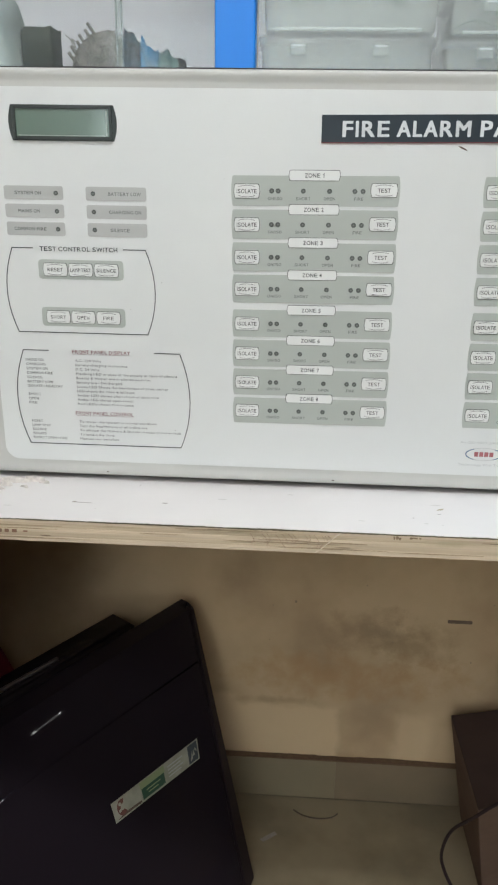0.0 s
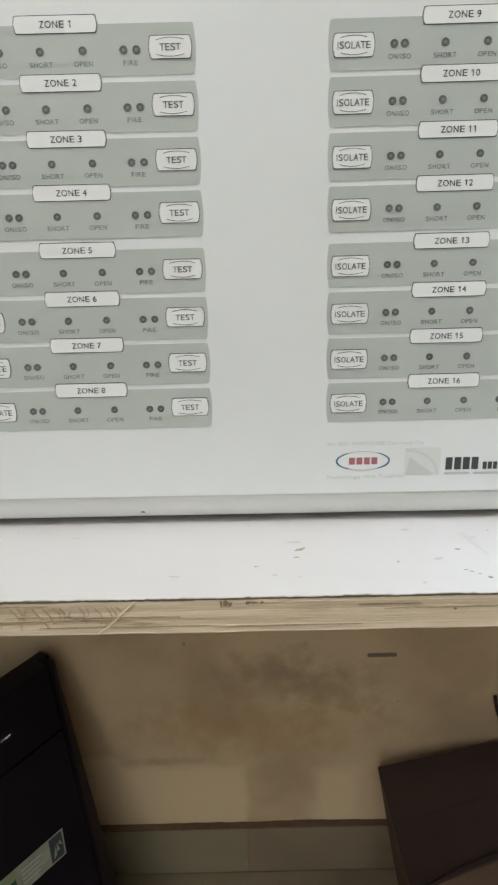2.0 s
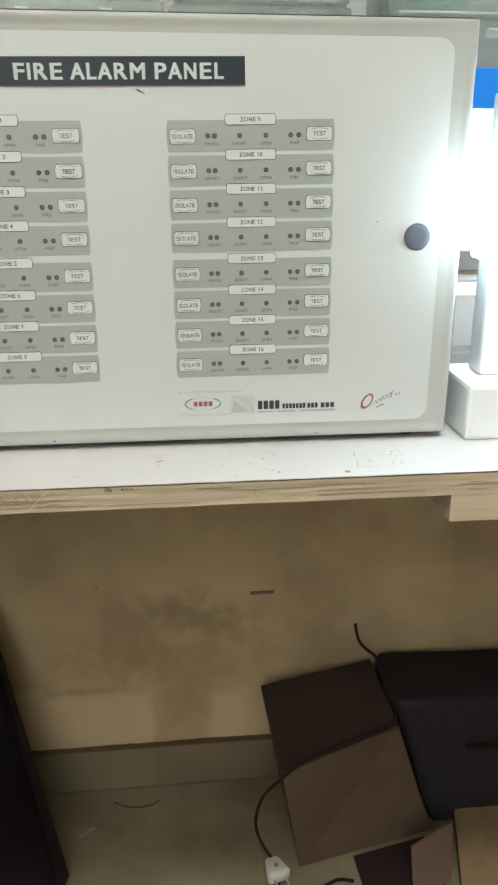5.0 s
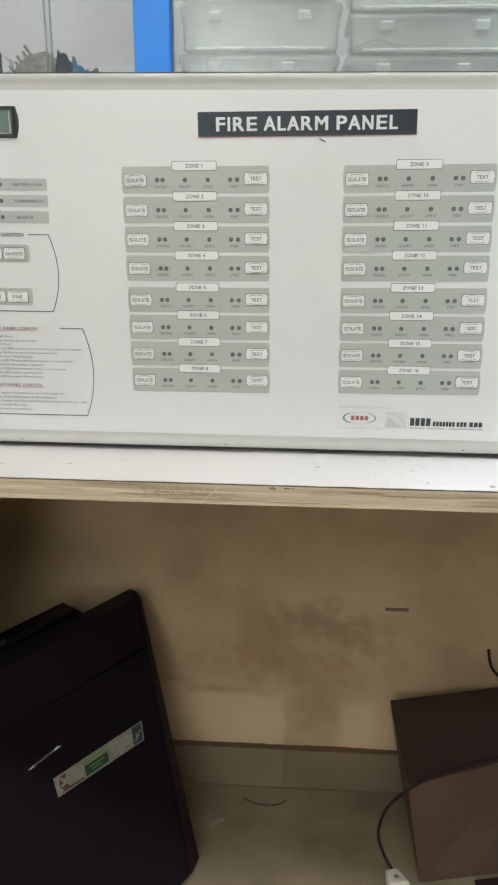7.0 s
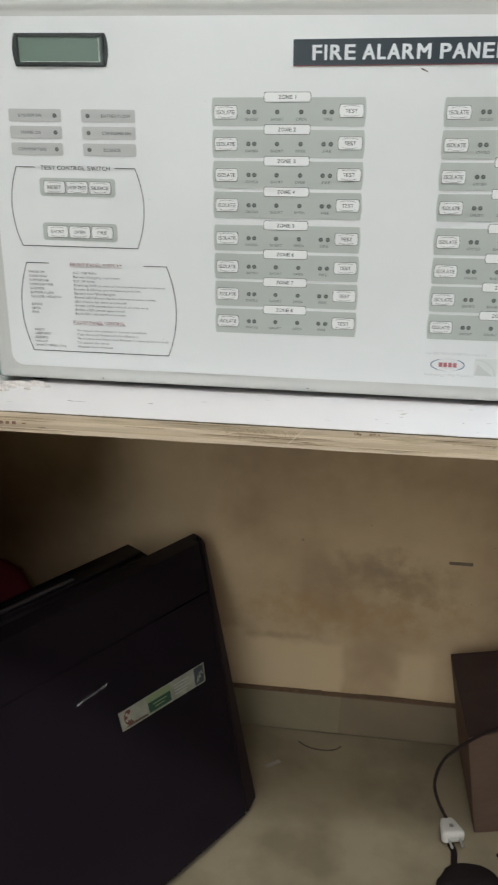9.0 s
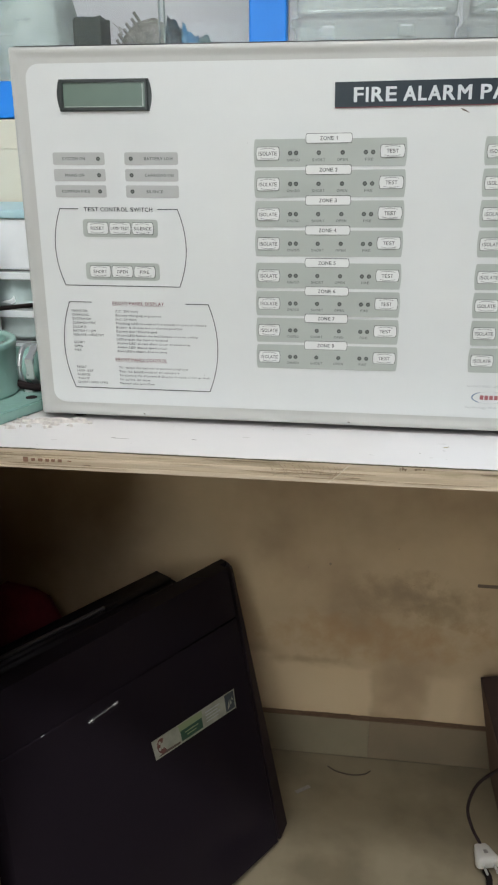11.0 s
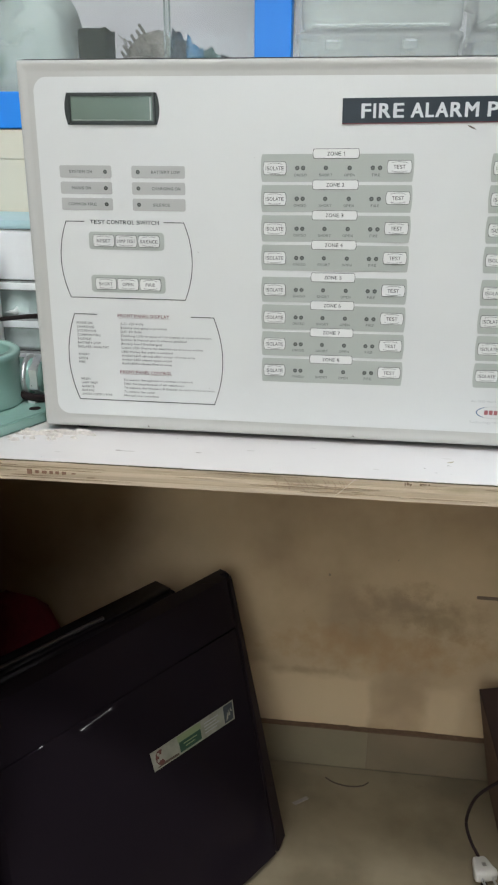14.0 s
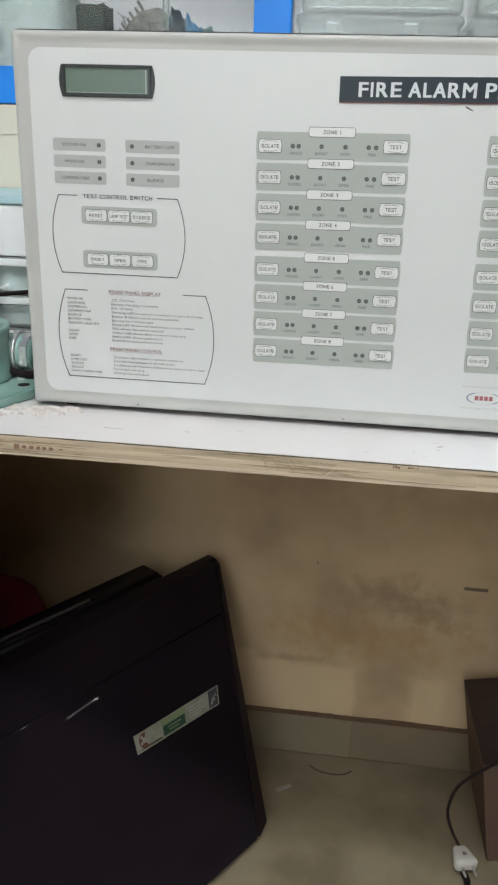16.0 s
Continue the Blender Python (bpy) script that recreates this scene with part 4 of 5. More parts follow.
flat_line(b, [(0.5782, -0.0481), (0.5855, -0.0476), (0.5935, -0.0590), (0.5738, -0.0597)], 0.00013, 1, 0.8103)
flat_line(b, [(0.5830, -0.0512), (0.5821, -0.0595)], 0.00020, 0, 0.81032)
bmesh.ops.recalc_face_normals(b, faces=b.faces[:])
tagged(part("pen_drawing", b, [M_pen, mat("pen_pale", (0.43, 0.34, 0.31), 0.7, var=0.3, scale=400)]), "small brown pen sketch on the laminate", "drawing")
tagged(part("screw_head", lathe([(0.0024, 0.8098), (0.0024, 0.8102), (0.0018, 0.8104), (0.0004, 0.8105)], 14, None, pose(0.5341, -0.0705, 0)), M_smudge), "flush screw head in the bench top", "screw")
b = bmesh.new()
for x, w, h in ((0.0085, 0.0055, 0.0045), (0.0160, 0.0042, 0.0026), (0.0225, 0.0050, 0.0026), (0.0295, 0.0038, 0.0026), (0.0350, 0.0038, 0.0026), (0.0410, 0.0045, 0.0026), (0.0500, 0.0045, 0.0008)):
    prism(outline(x, x + w * 0.8, 0.7985 - h / 2, 0.7985 + h / 2, 0.0003), BF, BF - 0.0009, b)
tagged(part("pen_bars", b, M_pen), "reddish pen marks on the plywood edge", "marking")
b = bmesh.new()
q = random.Random(12)
for x, lean, bow, h in ((0.232, 0.004, 0.001, 0.011), (0.241, 0.005, 0.002, 0.012), (0.249, -0.004, 0.001, 0.010), (0.252, 0.008, 0.0, 0.012), (0.262, 0.003, 0.002, 0.007), (0.270, -0.002, 0.001, 0.006), (0.282, 0.002, 0.003, 0.011), (0.288, -0.001, 0.003, 0.010), (0.293, 0.002, 0.002, 0.007), (0.236, -0.003, 0.001, 0.009), (0.245, 0.002, 0.001, 0.006), (0.257, 0.005, 0.001, 0.009), (0.2655, 0.001, 0.002, 0.008), (0.275, 0.003, 0.001, 0.009), (0.2785, -0.002, 0.002, 0.007), (0.2905, 0.003, 0.001, 0.009)):
    stroke(b, [(x + lean * u + bow * math.sin(math.pi * u), 0.8055 - h * u) for u in (0, 0.25, 0.5, 0.75, 1)], 0.00015, BF, BF - 0.0009)
crease = stroke(bmesh.new(), [(0.3020, 0.8080), (0.2960, 0.8025), (0.2900, 0.7960), (0.2835, 0.7908)], 0.0006, BF, BF - 0.0010)
tagged(part("crease", crease, mat("wood_pale", (0.62, 0.535, 0.425), 0.85, var=0.15, scale=300), bench, "pale crease across the plywood edge"), kind="stuff")
tagged(part("scribble", b, mat("pen_faint", (0.35, 0.24, 0.175), 0.8, var=0.3, scale=300)), "faint brown scribble on the plywood edge", "marking")
b = bmesh.new()
for x, z, w, h in ((0.3440, 0.8062, 0.0007, 0.0034), (0.3462, 0.8066, 0.0016, 0.0030), (0.3485, 0.8058, 0.0012, 0.0022), (0.3570, 0.8066, 0.0018, 0.0016), (0.3600, 0.8068, 0.0024, 0.0012), (0.3640, 0.8066, 0.0010, 0.0012), (-0.018, 0.8050, 0.0040, 0.0010), (0.068, 0.7955, 0.0050, 0.0006), (0.205, 0.8070, 0.0060, 0.0007), (0.459, 0.8010, 0.0010, 0.0008), (0.43, 0.8046, 0.0190, 0.0005)):
    prism([(x + w * q.uniform(0.5, 1.1) * math.cos(a), z + h * 0.5 * q.uniform(0.5, 1.2) * math.sin(a)) for a in [2 * math.pi * k / 11 for k in range(11)]], BF, BF - 0.0008, b)
tagged(part("knot_mark", b, mat("wood_knot", (0.22, 0.16, 0.10), 0.9, var=0.4, scale=300), bench), kind="stuff")
b = bmesh.new()
q = random.Random(21)
for k in range(26):
    x, z, ln, h = q.uniform(-0.15, 0.75), q.uniform(0.7925, 0.8068), q.uniform(0.006, 0.045), q.uniform(0.00012, 0.0004)
    prism([(x + ln * u, z + h * v + 0.0004 * noise.noise(Vector((x * 40 + u * 3, k, 0)))) for u, v in ((-1, 0), (-0.5, 0.8), (0, 1), (0.5, 0.6), (1, 0), (0.4, -0.7), (-0.2, -1), (-0.7, -0.5))], BF, BF - 0.0006, b)
tagged(part("grain_streak", b, mat("wood_streak", (0.31, 0.24, 0.155), 0.9, var=0.4, scale=300), bench), kind="stuff")

def lumpy(name, label, category, at, size, material, amp, seed):
    t = thing(name, label, category, at)
    b = bmesh.new()
    bmesh.ops.create_icosphere(b, subdivisions=3, radius=1)
    for v in b.verts:
        q = 1 + amp * noise.noise(v.co * 2.2 + Vector((seed, 0, 0))) + amp * 0.5 * noise.noise(v.co * 6 + Vector((0, seed, 0)))
        v.co = Vector((v.co.x * size[0] * q, v.co.y * size[1] * q, max(v.co.z * q, -0.75) * size[2]))
        v.co.z += size[2] * 0.75
    part(name + "_body", b, material, t, smooth=True)
    return t


# ---- black appliance ----
slab = thing("black_appliance", "glossy black household appliance with a paper sticker, leaning under the bench", "appliance")
TR, BR = Vector((0.108, 0.446, 0.410)), Vector((0.216, 0.262, 0.018))
dv, nv, hv = Vector((0.560, 0.828, 0.0)), Vector((0.7388, -0.5015, 0.4501)), Vector((-0.829, 0.560, 0.0))


def edge_at(z):
    return BR + (TR - BR) * ((z - BR.z) / (TR.z - BR.z)) + dv * 0.010


def leaning(z0, z1, out, depth0, depth1, length=0.46, fine=0.0, round_edge=0.016):
    """A length of the leaning face between two heights; its upright front corner is well rounded, the other edges hardly."""
    a, b = edge_at(z0) + nv * out, edge_at(z1) + nv * out
    q0 = [a - dv * length, a, a + hv * depth0, a - dv * length + hv * depth0]
    q1 = [b - dv * length, b, b + hv * depth1, b - dv * length + hv * depth1]
    bm = hexa(q0, q1)
    corner = [e for e in bm.edges if all(min((v.co - a).length, (v.co - b).length) < 1e-5 for v in e.verts)]
    bmesh.ops.bevel(bm, geom=corner, offset=round_edge, segments=6, affect="EDGES")
    sharp = [e for e in bm.edges if len(e.link_faces) == 2 and e.calc_face_angle() > radians(50)]
    if fine:
        bmesh.ops.bevel(bm, geom=sharp, offset=fine, segments=2, affect="EDGES")
    return bm


def hexa(q0, q1, bevel=0.0, seg=2):
    """A box from its bottom and top quads."""
    b = bmesh.new()
    lo = [b.verts.new(p) for p in q0]
    hi = [b.verts.new(p) for p in q1]
    b.faces.new(lo[::-1])
    b.faces.new(hi)
    for k in range(4):
        b.faces.new((lo[k], lo[(k + 1) % 4], hi[(k + 1) % 4], hi[k]))
    bmesh.ops.recalc_face_normals(b, faces=b.faces[:])
    if bevel:
        bmesh.ops.bevel(b, geom=b.edges[:], offset=bevel, segments=seg, affect="EDGES")
    return b


front = part("front_panel", leaning(0.018, 0.3322, 0.0, 0.10, 0.06), M_black, slab, "polished black front", "edges")
part("top_panel", leaning(0.3345, 0.404, 0.0, 0.058, 0.030), M_black, slab, "polished black upper band", "edges")
part("rear_body", hexa([(0.032, 0.396, 0.06), (-0.19, 0.096, 0.06), (-0.24, 0.130, 0.06), (-0.018, 0.430, 0.06)], [(0.034, 0.402, 0.401), (-0.19, 0.098, 0.392), (-0.236, 0.130, 0.392), (-0.012, 0.434, 0.401)], 0.010, 5), mat("rear_plastic", (0.012, 0.009, 0.012), 0.4, var=0.15, scale=60, spec=0.15), slab, "satin black rear housing", "edges")
M_side = mat("side_plastic", (0.020, 0.013, 0.016), 0.5, var=0.2, scale=60, spec=0.2)
# grey strip laid along the rear housing as a painted highlight
ra, rb = Vector((0.030, 0.398, 0.403)), Vector((-0.19, 0.098, 0.400))
part("edge_strip", tube([ra.lerp(rb, u) + Vector((-0.012, 0.008, 0)) for u in (0.36, 0.5, 0.75, 0.98)], 0.0032, 8), mat("edge_light", (0.07, 0.062, 0.066), 0.4, var=0.2, scale=80), slab, "grey strip for the lit top edge of the rear housing", True)
part("side_trim", hexa([edge_at(0.012) - dv * 0.012 + hv * 0.0006, edge_at(0.012) + dv * 0.028 + hv * 0.016, edge_at(0.012) + dv * 0.032 + hv * 0.07, edge_at(0.012) + hv * 0.09],
                       [edge_at(0.403) - dv * 0.012 + hv * 0.0006, edge_at(0.403) + dv * 0.003 + hv * 0.005, edge_at(0.403) + dv * 0.002 + hv * 0.028, edge_at(0.403) + hv * 0.029], 0.0045, 4), M_side, slab, "rounded black side trim", "edges")
for s in (0.02, 0.42):
    fp = BR - dv * s + hv * 0.05
    part("foot", box(fp.x - 0.012, fp.x + 0.012, fp.y - 0.012, fp.y + 0.012, 0.0, 0.03, 0.002, 1), M_rubber, slab)
S00, S10, S11, S01 = Vector((0.041, 0.182, 0.226)), Vector((0.137, 0.319, 0.2215)), Vector((0.131, 0.333, 0.2465)), Vector((0.032, 0.191, 0.250))


def on_sticker(u, v, lift):
    p = (S00 * (1 - u) + S10 * u) * (1 - v) + (S01 * (1 - u) + S11 * u) * v
    foot = p - nv * (p - TR).dot(nv)
    return foot + nv * lift


def sticker_patch(pts, lift, bm=None, mi=0):
    bm = bm or bmesh.new()
    top = [bm.verts.new(on_sticker(u, v, lift)) for u, v in pts]
    low = [bm.verts.new(on_sticker(u, v, lift - 0.0003)) for u, v in pts]
    fs = [bm.faces.new(top)]
    for k in range(len(pts)):
        fs.append(bm.faces.new((top[k], low[k], low[(k + 1) % len(pts)], top[(k + 1) % len(pts)])))
    for f in fs:
        f.material_index = mi
    bmesh.ops.recalc_face_normals(bm, faces=fs)
    return bm


def rect(u0, u1, v0, v1):
    return [(u0, v0), (u1, v0), (u1, v1), (u0, v1)]


st = part("sticker", sticker_patch(rect(0, 1, 0, 1), 0.0006), M_sticker, front, "long paper sticker with green and red print")
b = sticker_patch(rect(0.31, 0.57, 0.10, 0.62), 0.0009, None, 0)
sticker_patch(rect(0.30, 0.58, 0.62, 0.95), 0.0008, b, 1)
sticker_patch(rect(0.87, 0.985, 0.06, 0.94), 0.0009, b, 2)
for k in range(3):
    sticker_patch([(0.89 + 0.03 * k, 0.15 + 0.2 * k), (0.92 + 0.03 * k, 0.25 + 0.1 * k), (0.915 + 0.02 * k, 0.6 + 0.05 * k)], 0.0011, b, 5)
sticker_patch([(0.03, 0.08), (0.29, 0.06), (0.29, 0.16), (0.10, 0.20)], 0.0009, b, 3)
for k in range(9):
    a0, a1 = radians(60 + 28 * k), radians(60 + 28 * (k + 1))
    sticker_patch([(0.095 + 0.055 * math.cos(a0), 0.52 + 0.40 * math.sin(a0)), (0.095 + 0.055 * math.cos(a1), 0.52 + 0.40 * math.sin(a1)), (0.095 + 0.02 * math.cos(a1), 0.52 + 0.16 * math.sin(a1)), (0.095 + 0.02 * math.cos(a0), 0.52 + 0.16 * math.sin(a0))], 0.0010, b, 4)
for k in range(4):
    sticker_patch(rect(0.62, 0.80 - 0.03 * (k % 2), 0.70 - 0.16 * k, 0.76 - 0.16 * k), 0.0009, b, 6)
for u, v in ((0.075, 0.72), (0.065, 0.42)):
    sticker_patch([(u + 0.014 * math.cos(a), v + 0.09 * math.sin(a)) for a in [k * 0.785 for k in range(8)]], 0.0012, b, 5)
for k in range(2):
    sticker_patch(rect(0.36 + 0.02 * k, 0.52 - 0.03 * k, 0.42 - 0.16 * k, 0.47 - 0.16 * k), 0.0011, b, 1)
part("sticker_print", b, [M_stgreen, M_stlime, M_stblue, M_dirt, M_stred, M_sticker, M_inkpale], front)

lumpy("cloth_bundle", "dark maroon cloth bundle in the shade under the bench", "bundle", (-0.255, 0.385, 0), (0.105, 0.075, 0.215), M_darkred, 0.22, 14.0)

# ---- cardboard, cable and bag ----
carton = thing("cardboard_box", "brown cardboard box under the bench, closed top coloured for shade", "box")
CB = [Vector(p) for p in ((0.576, 0.288, 0), (0.803, 0.338, 0), (0.765, 0.480, 0), (0.572, 0.462, 0))]
CT = [Vector(p) for p in ((0.541, 0.262, 0.209), (0.730, 0.326, 0.222), (0.724, 0.486, 0.230), (0.533, 0.452, 0.217))]
part("box_body", hexa(CB, CT, 0.0015), M_carton, carton)
up = Vector((0, 0, 0.003))
mid0, mid1 = (CT[0] + CT[3]) / 2, (CT[1] + CT[2]) / 2
e = (mid1 - mid0) * 0.004
# flaps take the darkened cardboard, as shade painted on the top
part("flap", hexa([CT[0] + up * 0.1, CT[1] + up * 0.1, mid1 + up * 0.1 - Vector((0, 0.0002, 0)), mid0 + up * 0.1 - Vector((0, 0.0002, 0))], [CT[0] + up, CT[1] + up, mid1 + up * 1.4 - Vector((0, 0.0002, 0)), mid0 + up * 1.2 - Vector((0, 0.0002, 0))], 0.0006, 1), M_cartonshade, carton, "brown flap with shade put into its colour")
part("flap", hexa([mid0 + up * 0.1 + Vector((0, 0.0002, 0)), mid1 + up * 0.1 + Vector((0, 0.0002, 0)), CT[2] + up * 0.1, CT[3] + up * 0.1], [mid0 + up + Vector((0, 0.0002, 0)), mid1 + up + Vector((0, 0.0002, 0)), CT[2] + up, CT[3] + up], 0.0006, 1), M_cartonshade, carton, "brown flap with shade put into its colour")
maroon = thing("maroon_sheet", "dark maroon card sheet lying before the cardboard box", "card sheet")
part("sheet", hexa([(0.663, 0.298, 0), (0.785, 0.324, 0), (0.792, 0.19, 0), (0.668, 0.15, 0)], [(0.663, 0.298, 0.003), (0.785, 0.324, 0.003), (0.792, 0.19, 0.003), (0.668, 0.15, 0.003)]), mat("maroon_card", (0.022, 0.008, 0.009), 0.8, var=0.2, scale=60), maroon)
board = thing("cardboard_flat", "torn light brown cardboard piece on the floor", "cardboard")
part("sheet", hexa([(0.845, 0.352, 0.0), (0.80, 0.18, 0.0), (1.10, 0.14, 0.0), (1.12, 0.33, 0.0)], [(0.843, 0.354, 0.034), (0.800, 0.182, 0.010), (1.10, 0.142, 0.012), (1.12, 0.332, 0.036)], 0.001, 1), M_card2, board)
part("torn_flap", hexa([(0.735, 0.215, 0.0032), (0.80, 0.235, 0.0032), (0.80, 0.24, 0.0032), (0.735, 0.22, 0.0032)], [(0.74, 0.255, 0.055), (0.815, 0.285, 0.07), (0.815, 0.29, 0.07), (0.74, 0.26, 0.055)], 0.0008, 1), M_carton, board)

bag = thing("black_bag", "slumped black bag beside the cardboard box", "bag")
b = box(0.722, 1.02, 0.345, 0.488, 0.0, 0.246, 0.022, 3)
bmesh.ops.subdivide_edges(b, edges=b.edges[:], cuts=3, use_grid_fill=True)
for v in b.verts:
    w = noise.noise(v.co * 14) * 0.012 + noise.noise(v.co * 40) * 0.004
    v.co.x += 0.085 * max(0.0, 1 - v.co.z / 0.246)
    v.co += Vector((w, w * 0.6, w * 0.5 if v.co.z > 0.02 else 0))
    v.co.z, v.co.y = max(v.co.z, 0), min(v.co.y, 0.492)
part("bag_body", b, mat("bag_cloth", (0.026, 0.022, 0.026), 0.8, var=0.3, scale=70, bump=0.4, bscale=300, spec=0.15), bag, smooth=True)
part("strap", tube([(0.85, 0.343, 0.16), (0.87, 0.325, 0.175), (0.92, 0.325, 0.17), (0.96, 0.343, 0.15)], 0.005, 8), M_rubber, bag, smooth=True)

cable = thing("power_cable", "black power cable with a white two-pin plug over the box", "cable")
part("cord", tube([(0.696, 0.489, 0.303), (0.702, 0.482, 0.275), (0.716, 0.478, 0.258), (0.731, 0.472, 0.246), (0.737, 0.42, 0.240), (0.733, 0.36, 0.233), (0.714, 0.325, 0.2285), (0.640, 0.2985, 0.2235), (0.575, 0.272, 0.2185), (0.536, 0.262, 0.196), (0.517, 0.300, 0.130), (0.508, 0.305, 0.080), (0.516, 0.298, 0.048), (0.531, 0.292, 0.021)], 0.0025, 8), M_cord, cable, smooth=True)
pm = pose(0.535, 0.274, 0.018, 0, 0, 14)
pl = part("plug", box(-0.0185, 0.0185, -0.020, 0.020, -0.010, 0.010, 0.008, 4), M_plug, cable, "white moulded plug")
for v in pl.data.vertices:
    k = 1 - 0.5 * max(0, (v.co.y + 0.006) / 0.026)
    v.co.x *= k
    v.co.z *= k
pl.matrix_world = pm
for s in (-0.0085, 0.0085):
    part("pin", lathe([(0.0018, 0), (0.002, 0.001), (0.002, 0.016), (0.0012, 0.0175)], 10, None, pose(s, -0.019, 0, 90, 0, 0)), M_chrome, pl)
part("emblem", box(-0.003, 0.003, -0.006, 0.0, 0.0105, 0.0115), M_pin, pl)
lump = thing("black_adapter", "black cloth-covered adapter lying beside the plug", "adapter", (0.555, 0.155, 0))
b = bmesh.new()
bmesh.ops.create_icosphere(b, subdivisions=3, radius=1)
for v in b.verts:
    q = 1 + 0.18 * noise.noise(v.co * 1.6)
    v.co = Vector((v.co.x * 0.05 * q, v.co.y * 0.042 * q, 0.026 + v.co.z * 0.028 * q))
    v.co.z = max(v.co.z, 0)
part("adapter_body", b, M_rubber, lump, smooth=True)
part("lead", tube([(-0.012, 0.035, 0.022), (-0.018, 0.06, 0.010), (-0.016, 0.085, 0.008), (-0.02, 0.10, 0.006)], 0.005, 8), M_rubber, lump, smooth=True)
part("stub", tube([(0.05, 0.092, 0.003), (0.075, 0.102, 0.003), (0.098, 0.097, 0.003)], 0.0026, 8), M_rubber, lump, smooth=True)

# ---- hanging glass cabinet ----
cab = thing("glass_cabinet", "blue-framed glass-fronted cabinet behind the alarm panel", "cabinet")
RX0, RX1, RZ0, RZ1, CTOP = -0.80, 1.15, 1.094, 1.136, 1.76
part("bottom_rail", box(RX0, RX1, 0.300, 0.335, RZ0, RZ1, 0.002), M_blue, cab, "blue painted rail")
part("top_rail", box(RX0, RX1, 0.300, 0.335, CTOP - 0.042, CTOP, 0.002), M_blue, cab)
for x0, x1 in ((RX0, RX0 + 0.043), (0.1637, 0.2069), (RX1 - 0.043, RX1)):
    part("post", box(x0, x1, 0.300, 0.330, RZ1 + 0.0005, CTOP - 0.0425, 0.002), M_blue, cab, "blue painted post")
part("base_board", box(RX0, RX1, 0.3355, 0.494, RZ0 + 0.02, RZ1 - 0.004), M_cabback, cab)
part("back_board", box(RX0, RX1, 0.484, 0.494, RZ1 - 0.0035, CTOP), M_cabback, cab, "pale lilac-white back board")
part("top_board", box(RX0, RX1, 0.3355, 0.4835, CTOP - 0.02, CTOP), M_cabback, cab)
for x0, x1, y in ((-0.757, 0.0605, 0.322), (0.0545, 0.1637, 0.314), (0.2075, 0.66, 0.314), (0.652, 1.106, 0.322)):
    g = part("glass_pane", box(x0, x1, y, y + 0.003, RZ1 + 0.001, CTOP - 0.043), M_glass2 if x0 > 0.2 else M_glass, cab, "slightly hazy sliding glass pane")
    g.visible_shadow = False
    for xe in (x0 + 0.0002, x1 - 0.0016):
        part("pane_edge", box(xe, xe + 0.0014, y - 0.0004, y + 0.0034, RZ1 + 0.001, CTOP - 0.043), M_paneedge, cab)


def ring_points(w, d, r, inset, z, n=5):
    """A rounded rectangle lying flat, from (0, 0) to (w, d), drawn in by inset."""
    pts, r = [], max(r - inset, 0.002)
    for cx, cy, a0 in ((w - inset - r, inset + r, -90), (w - inset - r, d - inset - r, 0), (inset + r, d - inset - r, 90), (inset + r, inset + r, 180)):
        for i in range(n + 1):
            a = radians(a0 + 90 * i / n)
            pts.append((cx + r * math.cos(a), cy + r * math.sin(a), z))
    return pts


def shell(rings, close_first=True, close_last=True):
    """Walls through rings of equal count, one above or inside the other."""
    bm = bmesh.new()
    vs = [[bm.verts.new(p) for p in ring] for ring in rings]
    n = len(vs[0])
    for a, c in zip(vs, vs[1:]):
        for k in range(n):
            bm.faces.new((a[k], a[(k + 1) % n], c[(k + 1) % n], c[k]))
    if close_first:
        bm.faces.new(vs[0][::-1])
    if close_last:
        bm.faces.new(vs[-1])
    bmesh.ops.recalc_face_normals(bm, faces=bm.faces[:])
    return bm


def plastic_box(x, y, z, w, d, h, second=0.69):
    """A moulded box with rounded, tapering walls, a white glint line at the foot, a lid with a turned-down skirt and
    two latches.
    """
    t = thing("plastic_box", "clear plastic storage box with snap latches in the cabinet", "storage box", (x, y, z), group="boxes in the cabinet")
    R, lid0 = 0.007, h - 0.0105
    o = part("box_body", shell([ring_points(w, d, R, i, zz) for i, zz in ((0.007, 0), (0.004, 0.004), (0.0025, lid0), (0.004, lid0), (0.0055, 0.006), (0.008, 0.002))]), M_plastic, t, smooth="edges")
    o.visible_shadow = False
    o = part("lid", shell([ring_points(w, d, R + 0.002, i, zz) for i, zz in ((0.0015, lid0 + 0.0006), (-0.0012, lid0 + 0.0006), (-0.0018, lid0 + 0.004), (-0.001, h - 0.002), (0.002, h - 0.0002), (0.010, h - 0.0002), (0.012, h - 0.0022))]), M_plastic, t, "clear lid with a turned-down skirt", "edges")
    o.visible_shadow = False
    # white tube painted in for the reflection along the moulded foot edge
    part("foot_rim", tube([(0.018, 0.0062, 0.006), (w * 0.5, 0.0058, 0.0062), (w - 0.018, 0.0062, 0.006)], 0.0018, 8), M_wbox, t, "white line for the bright reflection at the foot", True)
    part("skirt_line", box(0.006, w - 0.006, -0.0030, -0.0022, lid0 + 0.0002, lid0 + 0.0010), M_plastic, t)
    for u in (0.22, second):
        part("latch", box(w * u - 0.009, w * u + 0.009, -0.0055, -0.0022, h - 0.0205, h - 0.0080, 0.0016, 2), M_latch, t, "translucent white latch")
        part("hinge_bar", box(w * u - 0.0065, w * u + 0.0065, -0.0062, -0.0056, h - 0.0115, h - 0.0098, 0.0002, 1), M_wbox, t)
    return t


BZ = RZ1 - 0.004
